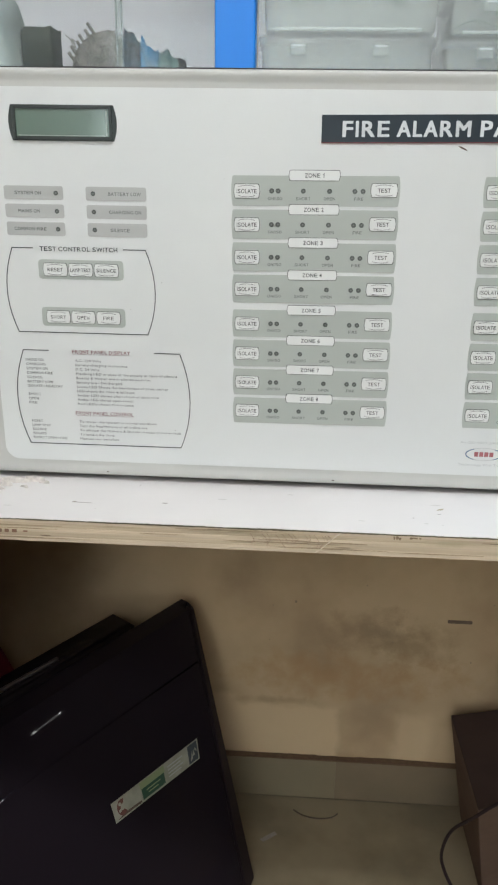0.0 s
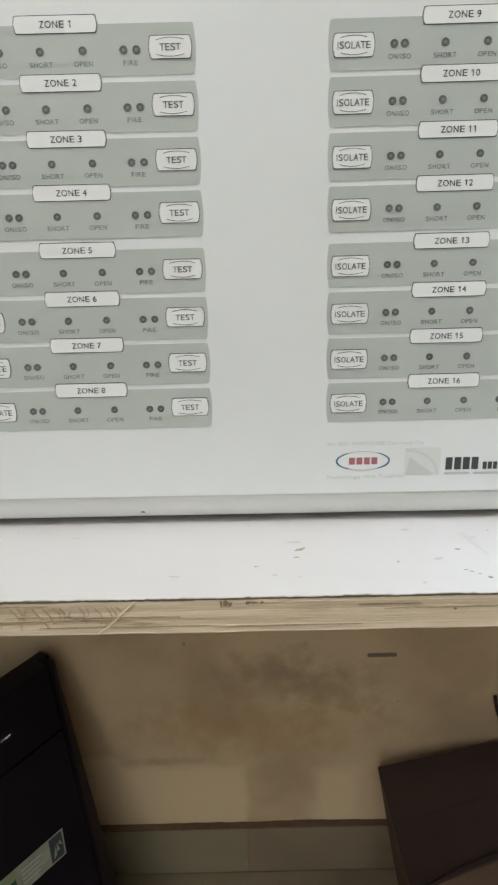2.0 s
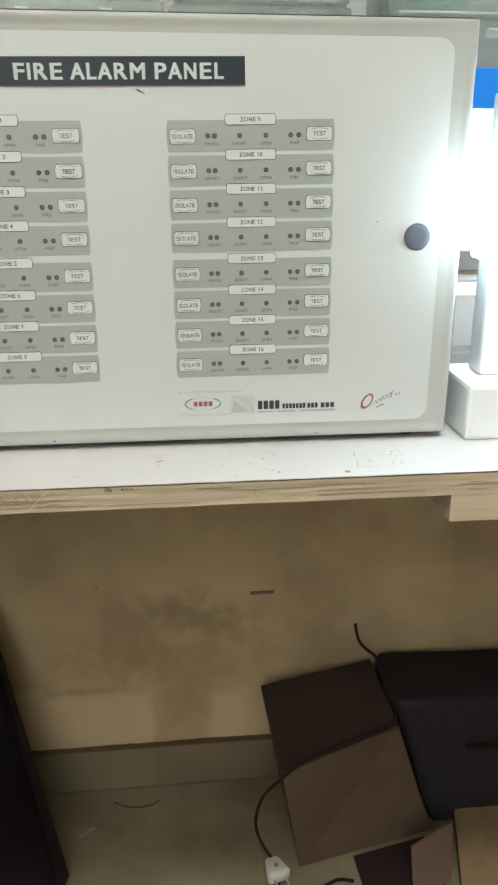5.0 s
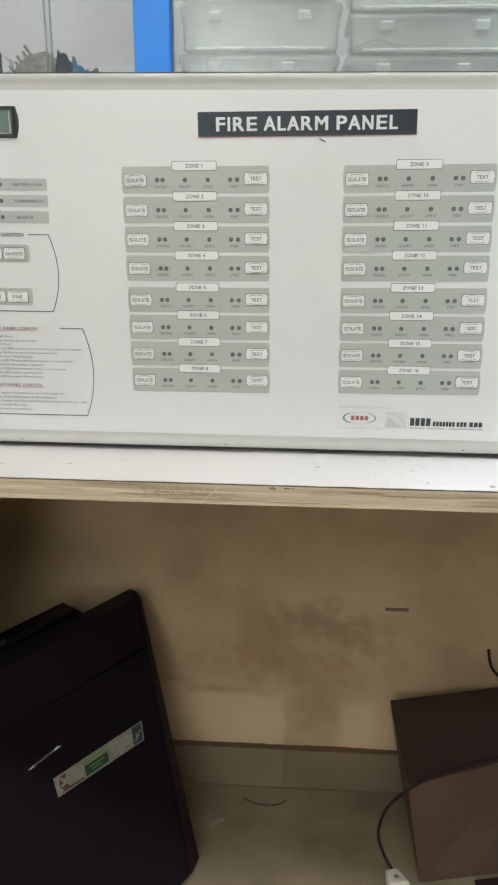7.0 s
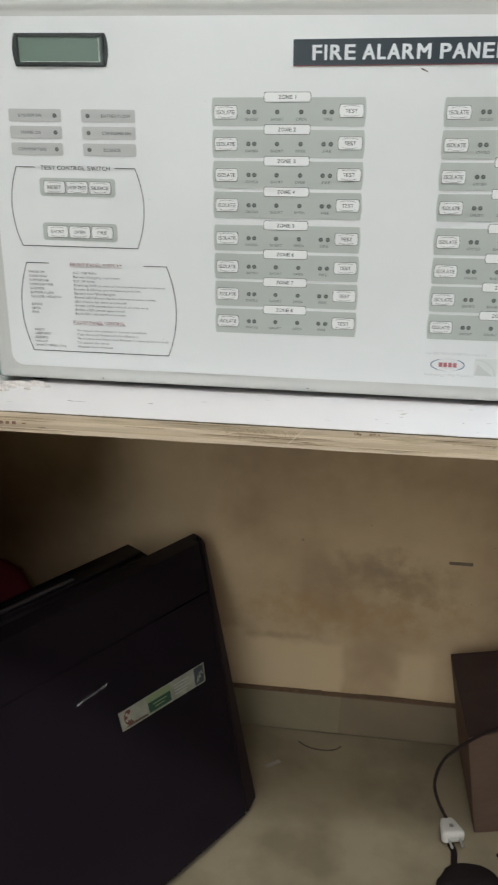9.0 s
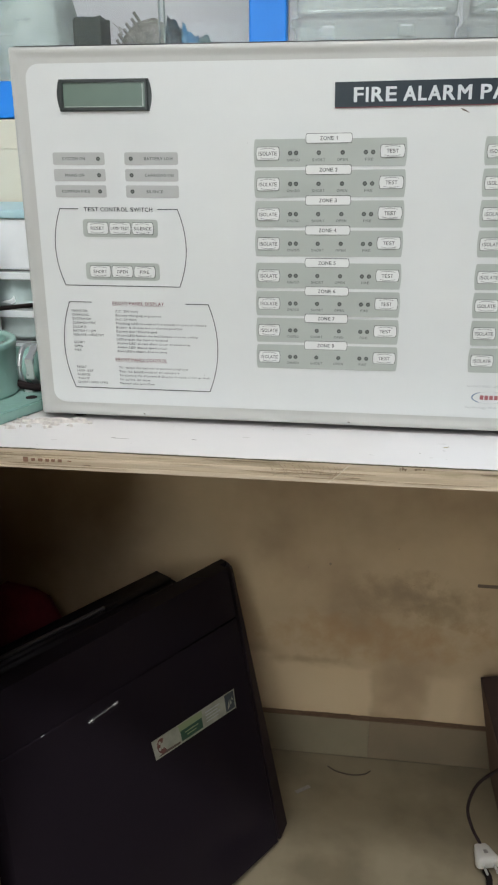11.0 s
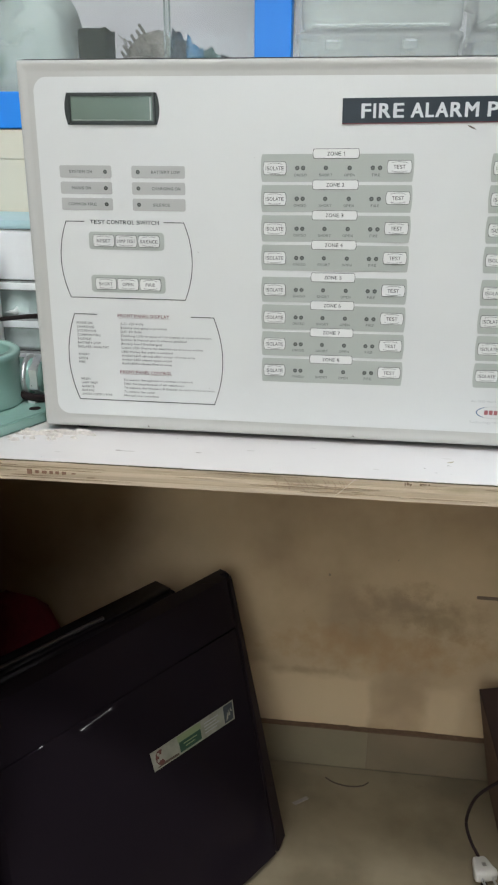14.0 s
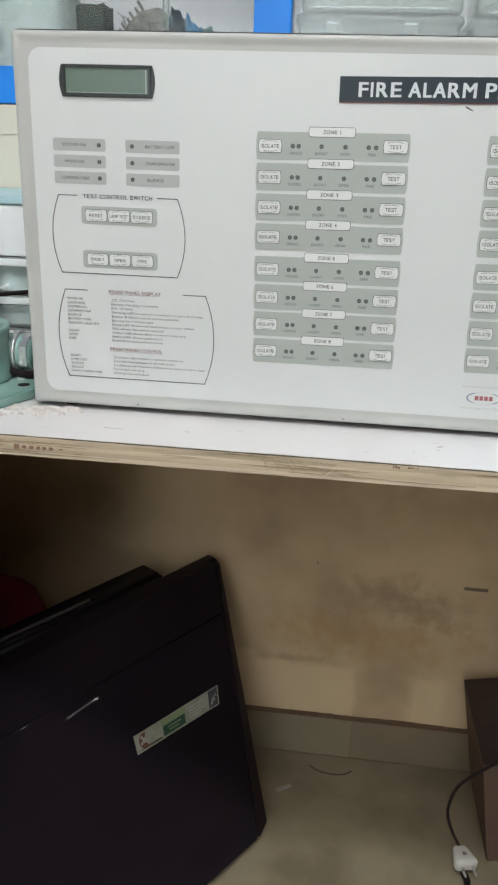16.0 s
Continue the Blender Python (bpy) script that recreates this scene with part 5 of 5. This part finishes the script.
for heights, x, y, w, d in (((0.0715, 0.0547, 0.051, 0.051), 0.2085, 0.352, 0.195, 0.118), ((0.0695, 0.0455, 0.047, 0.047, 0.047), 0.4125, 0.355, 0.205, 0.115), ((0.060, 0.048, 0.048, 0.048), 0.655, 0.360, 0.190, 0.110)):
    bz = BZ
    for k, h in enumerate(heights):
        plastic_box(x + 0.002 * (k % 2), y, bz, w, d, h, 0.77 if k == 1 else 0.69)
        bz += h + 0.001


lumpy("teal_part", "teal plastic part lying in a clear box", "spare part", (0.715, 0.395, BZ + 0.0705), (0.055, 0.020, 0.015), mat("teal_bright", (0.03, 0.30, 0.25), 0.5, var=0.2, scale=60), 0.4, 33.0)
M_teal = mat("teal_plastic", (0.05, 0.20, 0.165), 0.5, var=0.2, scale=60)
M_sage = mat("sage_parts", (0.15, 0.23, 0.19), 0.6, var=0.3, scale=80)
strips = thing("sealed_bag", "crumpled green-edged sealed bag in a clear box", "plastic bag", (0.0, 0.0, BZ + 0.0770))
for k, pts in enumerate((((0.424, 0.006), (0.452, 0.016), (0.474, 0.010), (0.520, 0.004)), ((0.430, 0.002), (0.470, 0.004), (0.545, 0.003)), ((0.450, 0.018), (0.463, 0.011), (0.475, 0.004)), ((0.500, 0.014), (0.525, 0.010), (0.550, 0.004)))):
    part("seam", tube([(px, 0.395 + 0.006 * k, pz) for px, pz in pts], 0.0017, 6), M_sage, strips, smooth=True)
part("film", shell([ring_points(0.13, 0.05, 0.012, i, zz) for i, zz in ((0.0, 0.0), (0.004, 0.006), (0.016, 0.012))]), M_plastic2, strips, smooth=True).location = (0.422, 0.385, -0.0015)
for i, (x, z, sx, m) in enumerate(((0.49, 0.004, 0.035, M_sage), (0.56, 0.004, 0.03, M_sage), (0.745, 0.0645, 0.04, M_teal), (0.80, 0.0645, 0.03, M_teal), (0.72, 0.004, 0.045, M_sage), (0.52, 0.1145, 0.035, M_sage))):
    lumpy("spare_part", "green plastic spare parts inside a clear box", "spare part", (x, 0.425, BZ + z), (sx, 0.024, 0.012), m, 0.35, i * 3.1)

sp = thing("grey_scourer", "dark grey worn scouring block in the cabinet", "scourer", (-0.046, 0.375, RZ1 - 0.004))
b = box(-0.0185, 0.0185, -0.02, 0.02, 0, 0.079, 0.004, 2)
bmesh.ops.subdivide_edges(b, edges=b.edges[:], cuts=3, use_grid_fill=True)
for v in b.verts:
    if v.co.z > 0.002:
        v.co += Vector((0.003, 0.002, 0.004)) * noise.noise(v.co * 120)
part("block", b, M_brush, sp, smooth=True)
br = thing("wire_brush", "taupe plastic brush with thick slanting tines", "brush", (0.014, 0.385, RZ1 - 0.004))
b = bmesh.new()
bmesh.ops.create_icosphere(b, subdivisions=3, radius=1)
for v in b.verts:
    w = 1 + 0.16 * noise.noise(v.co * 2.4 + Vector((4, 0, 0)))
    v.co = Vector((0.004 + 0.036 * v.co.x * w, 0.018 * v.co.y * w, max(0.034 + 0.044 * v.co.z * w + 0.30 * 0.036 * v.co.x, 0)))
part("brush_back", b, M_bristle, br, smooth=True)
part("brush_foot", tube([(-0.040, 0, 0.010), (-0.01, 0, 0.014), (0.030, 0, 0.012)], 0.012, 10), M_bristle, br, smooth=True)
for i in range(6):
    u = i / 5
    tip = Vector((-0.033 + 0.026 * u, 0.004 * (-1) ** i, 0.056 + 0.030 * u))
    root = tip + Vector((0.013, 0, -0.021))
    part("tine", tube([root, (root + tip) / 2 + Vector((0.0008, 0, 0)), tip], 0.0019, 8), M_bristle, br, smooth=True)

q = random.Random(9)
for i in range(26):
    root = Vector((q.uniform(-0.02, 0.034), -0.016 + q.uniform(-0.004, 0.002), q.uniform(0.028, 0.066)))
    part("bristle", tube([root, root + Vector((q.uniform(-0.012, 0.004), -0.003, q.uniform(0.006, 0.012)))], 0.0006, 5, steps=2), M_bristle, br)


def heap(name, label, category, x0, x1, h0, h1, depth, material, seed):
    """A crumpled ridge whose crest falls from h0 at x0 to h1 at x1."""
    t = thing(name, label, category, (x0, 0.372, RZ1 - 0.004))
    bm, rows, n = bmesh.new(), [], 9
    for i in range(n):
        u = i / (n - 1)
        h = (h0 + (h1 - h0) * u) * (1 + 0.16 * noise.noise(Vector((u * 5, seed, 0)))) * (0.75 if i in (0, n - 1) else 1)
        x = (x1 - x0) * u
        rows.append([bm.verts.new((x + 0.002 * noise.noise(Vector((i, k, seed))), depth * c + 0.002 * noise.noise(Vector((k, i, seed + 3))), h * z)) for k, (c, z) in enumerate(((-1, 0), (-0.9, 0.35), (-0.45, 0.72), (-0.05, 1), (0.4, 0.8), (0.9, 0.3), (1, 0)))])
    for a, c in zip(rows, rows[1:]):
        for k in range(7):
            bm.faces.new((a[k], a[(k + 1) % 7], c[(k + 1) % 7], c[k]))
    bm.faces.new(rows[0])
    bm.faces.new(rows[-1])
    bmesh.ops.recalc_face_normals(bm, faces=bm.faces[:])
    part(name + "_body", bm, material, t, smooth=True)
    return t


heap("crumpled_cloth", "crumpled navy cloth in the cabinet", "cloth", 0.050, 0.073, 0.077, 0.066, 0.018, M_cloth, 5.5)
heap("blue_wrapper", "bright blue crumpled wrapper in the cabinet", "wrapper", 0.068, 0.094, 0.070, 0.050, 0.014, mat("blue_film", (0.03, 0.22, 0.44), 0.4, var=0.4, scale=120, second=(0.02, 0.07, 0.10), sscale=60), 7.5)
heap("teal_wrapper", "crumpled glossy pale teal wrapper in the cabinet", "wrapper", 0.088, 0.116, 0.060, 0.046, 0.016, mat("teal_film", (0.14, 0.22, 0.20), 0.15, var=0.3, scale=90, second=(0.05, 0.11, 0.10), sscale=50), 8.5)
heap("black_pouch", "small glossy black pouch in the cabinet", "pouch", 0.112, 0.124, 0.048, 0.046, 0.010, mat("gloss_cap", (0.01, 0.012, 0.012), 0.08), 2.5)
bg = lumpy("plastic_bag", "hazy clear plastic bag standing in the cabinet", "plastic bag", (-0.16, 0.40, RZ1 - 0.004), (0.085, 0.035, 0.085), M_film, 0.3, 2.5)
for o in bg.children:
    o.visible_shadow = False

lumpy("green_bundle", "dark green bundle behind a plastic bag in the cabinet", "bundle", (-0.255, 0.435, RZ1 - 0.004), (0.060, 0.028, 0.046), mat("green_cloth", (0.05, 0.13, 0.10), 0.7, var=0.3, scale=60), 0.35, 17.5)

# ---- beside the panel on the bench ----
pump = thing("green_pump", "green painted cast pump housing with a bolted flange", "pump", (-0.103, 0.040, BT))
fl = [(-0.20, -0.098), (0.052, -0.098), (0.092, -0.018), (0.096, 0.09), (-0.20, 0.09)]
b = bmesh.new()
lo = [b.verts.new((x, y, 0)) for x, y in fl]
hi = [b.verts.new((x, y, 0.012)) for x, y in fl]
b.faces.new(lo)
b.faces.new(hi)
for k in range(5):
    b.faces.new((lo[k], lo[(k + 1) % 5], hi[(k + 1) % 5], hi[k]))
bmesh.ops.recalc_face_normals(b, faces=b.faces[:])
bmesh.ops.bevel(b, geom=b.edges[:], offset=0.002, segments=2, affect="EDGES")
part("flange", b, M_green, pump, "thick green base flange")
part("cup", lathe([(0.046, 0.0125), (0.0575, 0.0125), (0.0585, 0.015), (0.0565, 0.019), (0.0562, 0.058), (0.0578, 0.061), (0.0578, 0.0655), (0.0565, 0.067), (0.0475, 0.067), (0.048, 0.064), (0.047, 0.03)], 48), M_green, pump, "open green cylinder with a thick rim", True)
part("nozzle", lathe([(0.019, 0.03), (0.019, 0.064), (0.0165, 0.066), (0.0165, 0.074)], 24, None, pose(0, 0.03, 0.035, 0, 90, 0)), M_green, pump, smooth=True)
part("collar", lathe([(0.018, 0.0565), (0.0225, 0.057), (0.0225, 0.0605), (0.018, 0.061)], 28, None, pose(0, 0.03, 0.035, 0, 90, 0)), M_chrome, pump, "bright steel flange ring", True)
part("nut", lathe([(0.0150, 0.0635), (0.0205, 0.0640), (0.0205, 0.0725), (0.0150, 0.073)], 6, None, pose(0, 0.03, 0.035, 0, 90, 0)), M_chrome, pump, "chromed hexagon nut")
part("hose", tube([(0.070, 0.03, 0.033), (0.080, 0.033, 0.030), (0.092, 0.040, 0.026), (0.100, 0.06, 0.024)], 0.0065, 10), mat("green_hose", (0.02, 0.25, 0.14), 0.4), pump, smooth=True)
part("drain_tube", tube([(0.050, 0.012, 0.020), (0.066, 0.008, 0.0175), (0.080, 0.010, 0.0165), (0.092, 0.022, 0.017)], 0.0042, 8), M_rubber, pump, smooth=True)
part("hose_end", tube([(0.086, 0.012, 0.020), (0.096, 0.020, 0.021), (0.104, 0.034, 0.021)], 0.0068, 10), mat("green_hose_end", (0.02, 0.30, 0.15), 0.4), pump, smooth=True)
for x, y in ((0.068, 0.012), (0.03, -0.075), (-0.08, -0.08)):
    part("bolt", lathe([(0.0075, 0.012), (0.0075, 0.0165), (0.006, 0.018)], 6, None, pose(x, y, 0)), M_chrome, pump)
part("bolt_hole", lathe([(0.006, 0.0119), (0.006, 0.0123)], 16, None, pose(0.078, -0.012, 0)), M_rubber, pump)
b = bmesh.new()
q = random.Random(77)
CRUMBS = [(0.002, -0.013, 0.012, 0.0035), (0.020, -0.009, 0.014, 0.0032), (0.036, -0.006, 0.010, 0.0028), (-0.012, -0.016, 0.008, 0.003), (0.012, -0.018, 0.009, 0.0024), (-0.022, -0.034, 0.006, 0.0018)] + [(q.uniform(-0.03, 0.05), q.uniform(-0.03, -0.004), q.uniform(0.001, 0.0035), q.uniform(0.0006, 0.0015)) for _ in range(22)]
for i, (x, y, rx, ry) in enumerate(CRUMBS):
    b2 = lathe([(0.1, 0), (1.0, 0.0), (0.7, 1.0), (0.2, 1.3)], 9)
    for v in b2.verts:
        w = 1 + 0.4 * noise.noise(v.co * 2 + Vector((i, 0, 0)))
        v.co = Vector((x + v.co.x * rx * w, y + v.co.y * ry * w, 0.8101 + v.co.z * min(0.0035, 0.0008 + ry)))
    merge(b, b2)
tagged(part("plaster_crumbs", b, mat("plaster", (0.58, 0.545, 0.50), 0.9, var=0.45, scale=260, bump=0.6, bscale=500)), "crumbs of dry plaster on the bench", "crumbs", kind="stuff")

wb = thing("white_box", "long white plastic box with a pale cyan lid", "box", (-0.52, 0.17, 0.9285))
part("box_body", box(0, 0.505, 0, 0.12, 0, 0.057, 0.004), M_wbox, wb)
part("lid", box(-0.003, 0.508, -0.003, 0.123, 0.0575, 0.067, 0.003), M_cyan, wb, "pale cyan lid")
for k, (z, h) in enumerate(((0.0, 0.036), (0.0365, 0.038), (0.075, 0.043))):
    t = plastic_box(-0.50 + 0.004 * k, 0.165, BT + z, 0.484 - 0.004 * (k % 2), 0.125, h)
    t["label"] = "clear plastic tray with parts stacked on the bench"
    t["group"] = "trays on the bench"
    part("lip", box(-0.003, 0.487 - 0.004 * (k % 2), -0.0065, -0.0052, h - 0.0085, h - 0.0005, 0.0005, 1), M_wbox, t, "white front lip")
    for o in t.children:
        if o.name.startswith("box_body"):
            o.data.materials[0] = (M_milky, M_plastic2, M_plastic2)[k]
TZ = (BT + 0.002, BT + 0.0385, BT + 0.077)
for i, (x, y, k, sx, m) in enumerate(((-0.065, 0.205, 2, 0.030, M_traypart), (-0.135, 0.21, 2, 0.028, M_sage), (-0.125, 0.20, 1, 0.026, M_traypart), (-0.20, 0.21, 1, 0.032, M_sage), (-0.20, 0.21, 2, 0.028, M_traypart), (-0.07, 0.215, 0, 0.030, M_sage))):
    lumpy("spare_part", "grey-green spare parts inside a clear tray", "spare part", (x, y, TZ[k]), (sx, 0.026, 0.013), m, 0.4, 20 + i)
for i, (x, y, k, sx) in enumerate(((-0.098, 0.180, 2, 0.016), (-0.075, 0.188, 1, 0.024), (-0.038, 0.182, 1, 0.012), (-0.170, 0.185, 2, 0.022), (-0.12, 0.185, 0, 0.028), (-0.055, 0.185, 0, 0.022))):
    lumpy("foil_packet", "white plastic packet inside a clear tray", "packet", (x, y, TZ[k]), (sx, 0.011, 0.011), M_wbox, 0.7, 40 + i)
card = thing("cream_carton", "cream cardboard carton standing below the cabinet", "carton")
part("carton_body", box(-0.76, -0.03, 0.3020, 0.455, BT, 1.0580, 0.001), M_cream, card)
part("carton_lid", box(-0.7615, -0.0285, 0.3005, 0.4565, 1.0582, 1.0925, 0.0015), M_cream, card, "shallow cream lid")
rod = thing("white_pipe", "short white plastic pipe standing on the bench", "pipe", (-0.120, 0.138, BT))
part("pipe_tube", lathe([(0.018, 0), (0.018, 0.155), (0.0165, 0.156), (0.0155, 0.15)], 24), M_wbox, rod, smooth=True)
cb = thing("black_cable", "thin black cable hanging behind the pump", "cable")
part("cord", tube([(-0.30, 0.14, 0.895), (-0.15, 0.125, 0.889), (-0.06, 0.125, 0.897), (-0.005, 0.13, 0.903), (0.04, 0.135, 0.90), (0.08, 0.15, BT + 0.004)], 0.0024, 8), M_rubber, cb, smooth=True)

# made-up lamp, added to imitate lens glare on the panel's right edge
lampt = thing("led_lamp", "added LED lamp at the panel edge, standing in for lens glare", "lamp", (0.668, 0.0, BT))
part("lamp_base", box(-0.016, 0.06, -0.010, 0.07, 0, 0.05, 0.004), M_wbox, lampt)
part("lamp_stem", box(0.004, 0.03, 0.02, 0.05, 0.05, 0.285, 0.004), M_wbox, lampt)
part("light_strip", box(-0.016, 0.045, -0.026, 0.0195, 0.155, 0.240, 0.004), glow("glare_glow", (0.62, 0.81, 1.0), 38), lampt, "glowing strip added for glare on the panel")
wc = thing("white_carton", "small white carton on the bench by the wall", "carton", (0.745, 0.29, BT))
part("carton_body", box(0, 0.22, 0, 0.10, 0, 0.075, 0.002), M_wbox, wc)
part("tape", box(0.09, 0.12, -0.0008, 0.1008, 0.0748, 0.0756), M_cream, wc)
gb = thing("grey_bar", "grey metal bar lying on the bench", "metal bar", (0.72, 0.235, BT))
part("bar", box(0, 0.35, 0, 0.03, 0, 0.02, 0.003), M_alu, gb)
part("clip", box(0.06, 0.075, -0.004, 0.034, 0.0, 0.05, 0.002), M_wbox, gb)

# ---- floor tiles, skirting and wall marks ----
def varied(src, amount):
    """A copy of a material whose brightness differs from piece to piece."""
    m = src.copy()
    nt = m.node_tree
    b = nt.nodes["Principled BSDF"]
    link = b.inputs["Base Color"].links[0]
    oi = nt.nodes.new("ShaderNodeObjectInfo")
    mr = nt.nodes.new("ShaderNodeMapRange")
    mr.inputs["To Min"].default_value, mr.inputs["To Max"].default_value = 1 - amount, 1 + amount
    nt.links.new(oi.outputs["Random"], mr.inputs["Value"])
    mu = nt.nodes.new("ShaderNodeMix")
    mu.data_type, mu.blend_type = "RGBA", "MULTIPLY"
    mu.inputs["Factor"].default_value = 1
    nt.links.new(link.from_socket, mu.inputs["A"])
    nt.links.new(mr.outputs[0], mu.inputs["B"])
    nt.links.new(mu.outputs["Result"], b.inputs["Base Color"])
    return m


M_tilev, M_skirtv = varied(M_tile, 0.05), varied(M_skirt, 0.12)
b = hexa([(0.0003, 0.0003, -0.003), (0.5997, 0.0003, -0.003), (0.5997, 0.5997, -0.003), (0.0003, 0.5997, -0.003)], [(0.0006, 0.0006, 0), (0.5994, 0.0006, 0), (0.5994, 0.5994, 0), (0.0006, 0.5994, 0)])
TILE = mesh_of("tile", b, M_tilev)
for i in range(-4, 10):
    for j in range(13):
        o = part("tile", TILE, None, floor)
        o.location = (0.10 + 0.6 * i, 0.483 - 0.6 * (j + 1), 0)
skirting = new("baseboard")
tagged(skirting, "cream tile skirting with a dirty top edge", "skirting", kind="structure")
SK = mesh_of("skirting_tile", box(0.0001, 0.5999, YW - 0.011, YW - 0.0005, 0.0005, 0.084, 0.0004, 1), M_skirtv)
SK2 = mesh_of("skirting_tile", box(0.0001, 0.5999, YW - 0.011, YW - 0.0005, 0.0005, 0.084, 0.0004, 1), varied(mat("skirting_tile_brown", (0.215, 0.165, 0.105), 0.55, var=0.10, scale=20, second=(0.16, 0.127, 0.08), sscale=4, placed=True), 0.05))
for i in range(-3, 4):
    o = part("skirting_tile", SK2 if i % 2 == 0 else SK, None, skirting)
    o.location = (0.354 + 0.6 * i, 0, 0)
b = bmesh.new()
for k in range(120):
    x0 = -0.3 + 0.01 * k
    w0 = 0.0012 + 0.0026 * noise.noise(Vector((x0 * 8, 0, 0))) + 0.0015 * noise.noise(Vector((x0 * 60, 1, 0)))
    prism([(x0, 0.0832), (x0 + 0.0101, 0.0832), (x0 + 0.0101, 0.084 + max(w0, 0.0006)), (x0, 0.084 + max(w0, 0.0006))], YW, YW - 0.0118, b)
tagged(part("dirt_line", b, mat("ledge_dirt", (0.14, 0.088, 0.054), 0.95, var=0.4, scale=120), skirting), kind="stuff")
# no recess: a flat plate, coloured dark for the shade inside the slot
slot = thing("wall_slot", "narrow dark plate standing for a shaded slot in the plaster wall", "slot")
part("slot_plate", prism(outline(0.5195, 0.5590, 0.3664, 0.3720, 0.0020), YW + 0.001, YW - 0.0012), mat("slot_shade", (0.17, 0.125, 0.09), 0.95, var=0.3, scale=200), slot)
b = bmesh.new()
q = random.Random(3)
for k in range(7):
    x, z, r = q.uniform(0.2, 0.62), q.uniform(0.12, 0.45), q.uniform(0.0006, 0.0014)
    prism([(x + r * math.cos(a) * q.uniform(0.7, 1.3), z + r * math.sin(a) * q.uniform(0.7, 1.3)) for a in [k2 * 0.898 for k2 in range(7)]], YW + 0.0005, YW - 0.0004, b)
prism([(0.274 + 0.0022 * math.cos(a), 0.393 + 0.0026 * math.sin(a)) for a in [k2 * 0.785 for k2 in range(8)]], YW + 0.0005, YW - 0.0004, b)
tagged(part("wall_specks", b, M_stain, part_wall), kind="stuff")
b = bmesh.new()
q = random.Random(31)
for k in range(7):
    x, z = 0.408 + q.uniform(-0.012, 0.016), 0.362 + q.uniform(-0.010, 0.008)
    stroke(b, [(x, z), (x + q.uniform(0.004, 0.012), z + q.uniform(-0.003, 0.003))], 0.0005, YW + 0.0005, YW - 0.0004)
tagged(part("wall_scratch", b, mat("scratch_brown", (0.38, 0.27, 0.165), 0.95), part_wall), kind="stuff")
thread = thing("loose_thread", "short dark thread lying on the floor tiles", "thread")
part("strand", tube([(0.283, 0.452, 0.0015), (0.30, 0.441, 0.0015), (0.325, 0.436, 0.0015), (0.348, 0.440, 0.0015), (0.360, 0.450, 0.0015)], 0.0012, 6), M_dirt, thread)
scrap = thing("paper_scrap", "tiny pale grey paper scrap on the floor tiles", "paper scrap")
part("scrap_sheet", hexa([(0.228, 0.385, 0.0002), (0.252, 0.402, 0.0002), (0.256, 0.397, 0.0002), (0.234, 0.380, 0.0002)], [(0.228, 0.385, 0.001), (0.252, 0.402, 0.002), (0.256, 0.397, 0.002), (0.234, 0.380, 0.001)]), M_smudge, scrap)
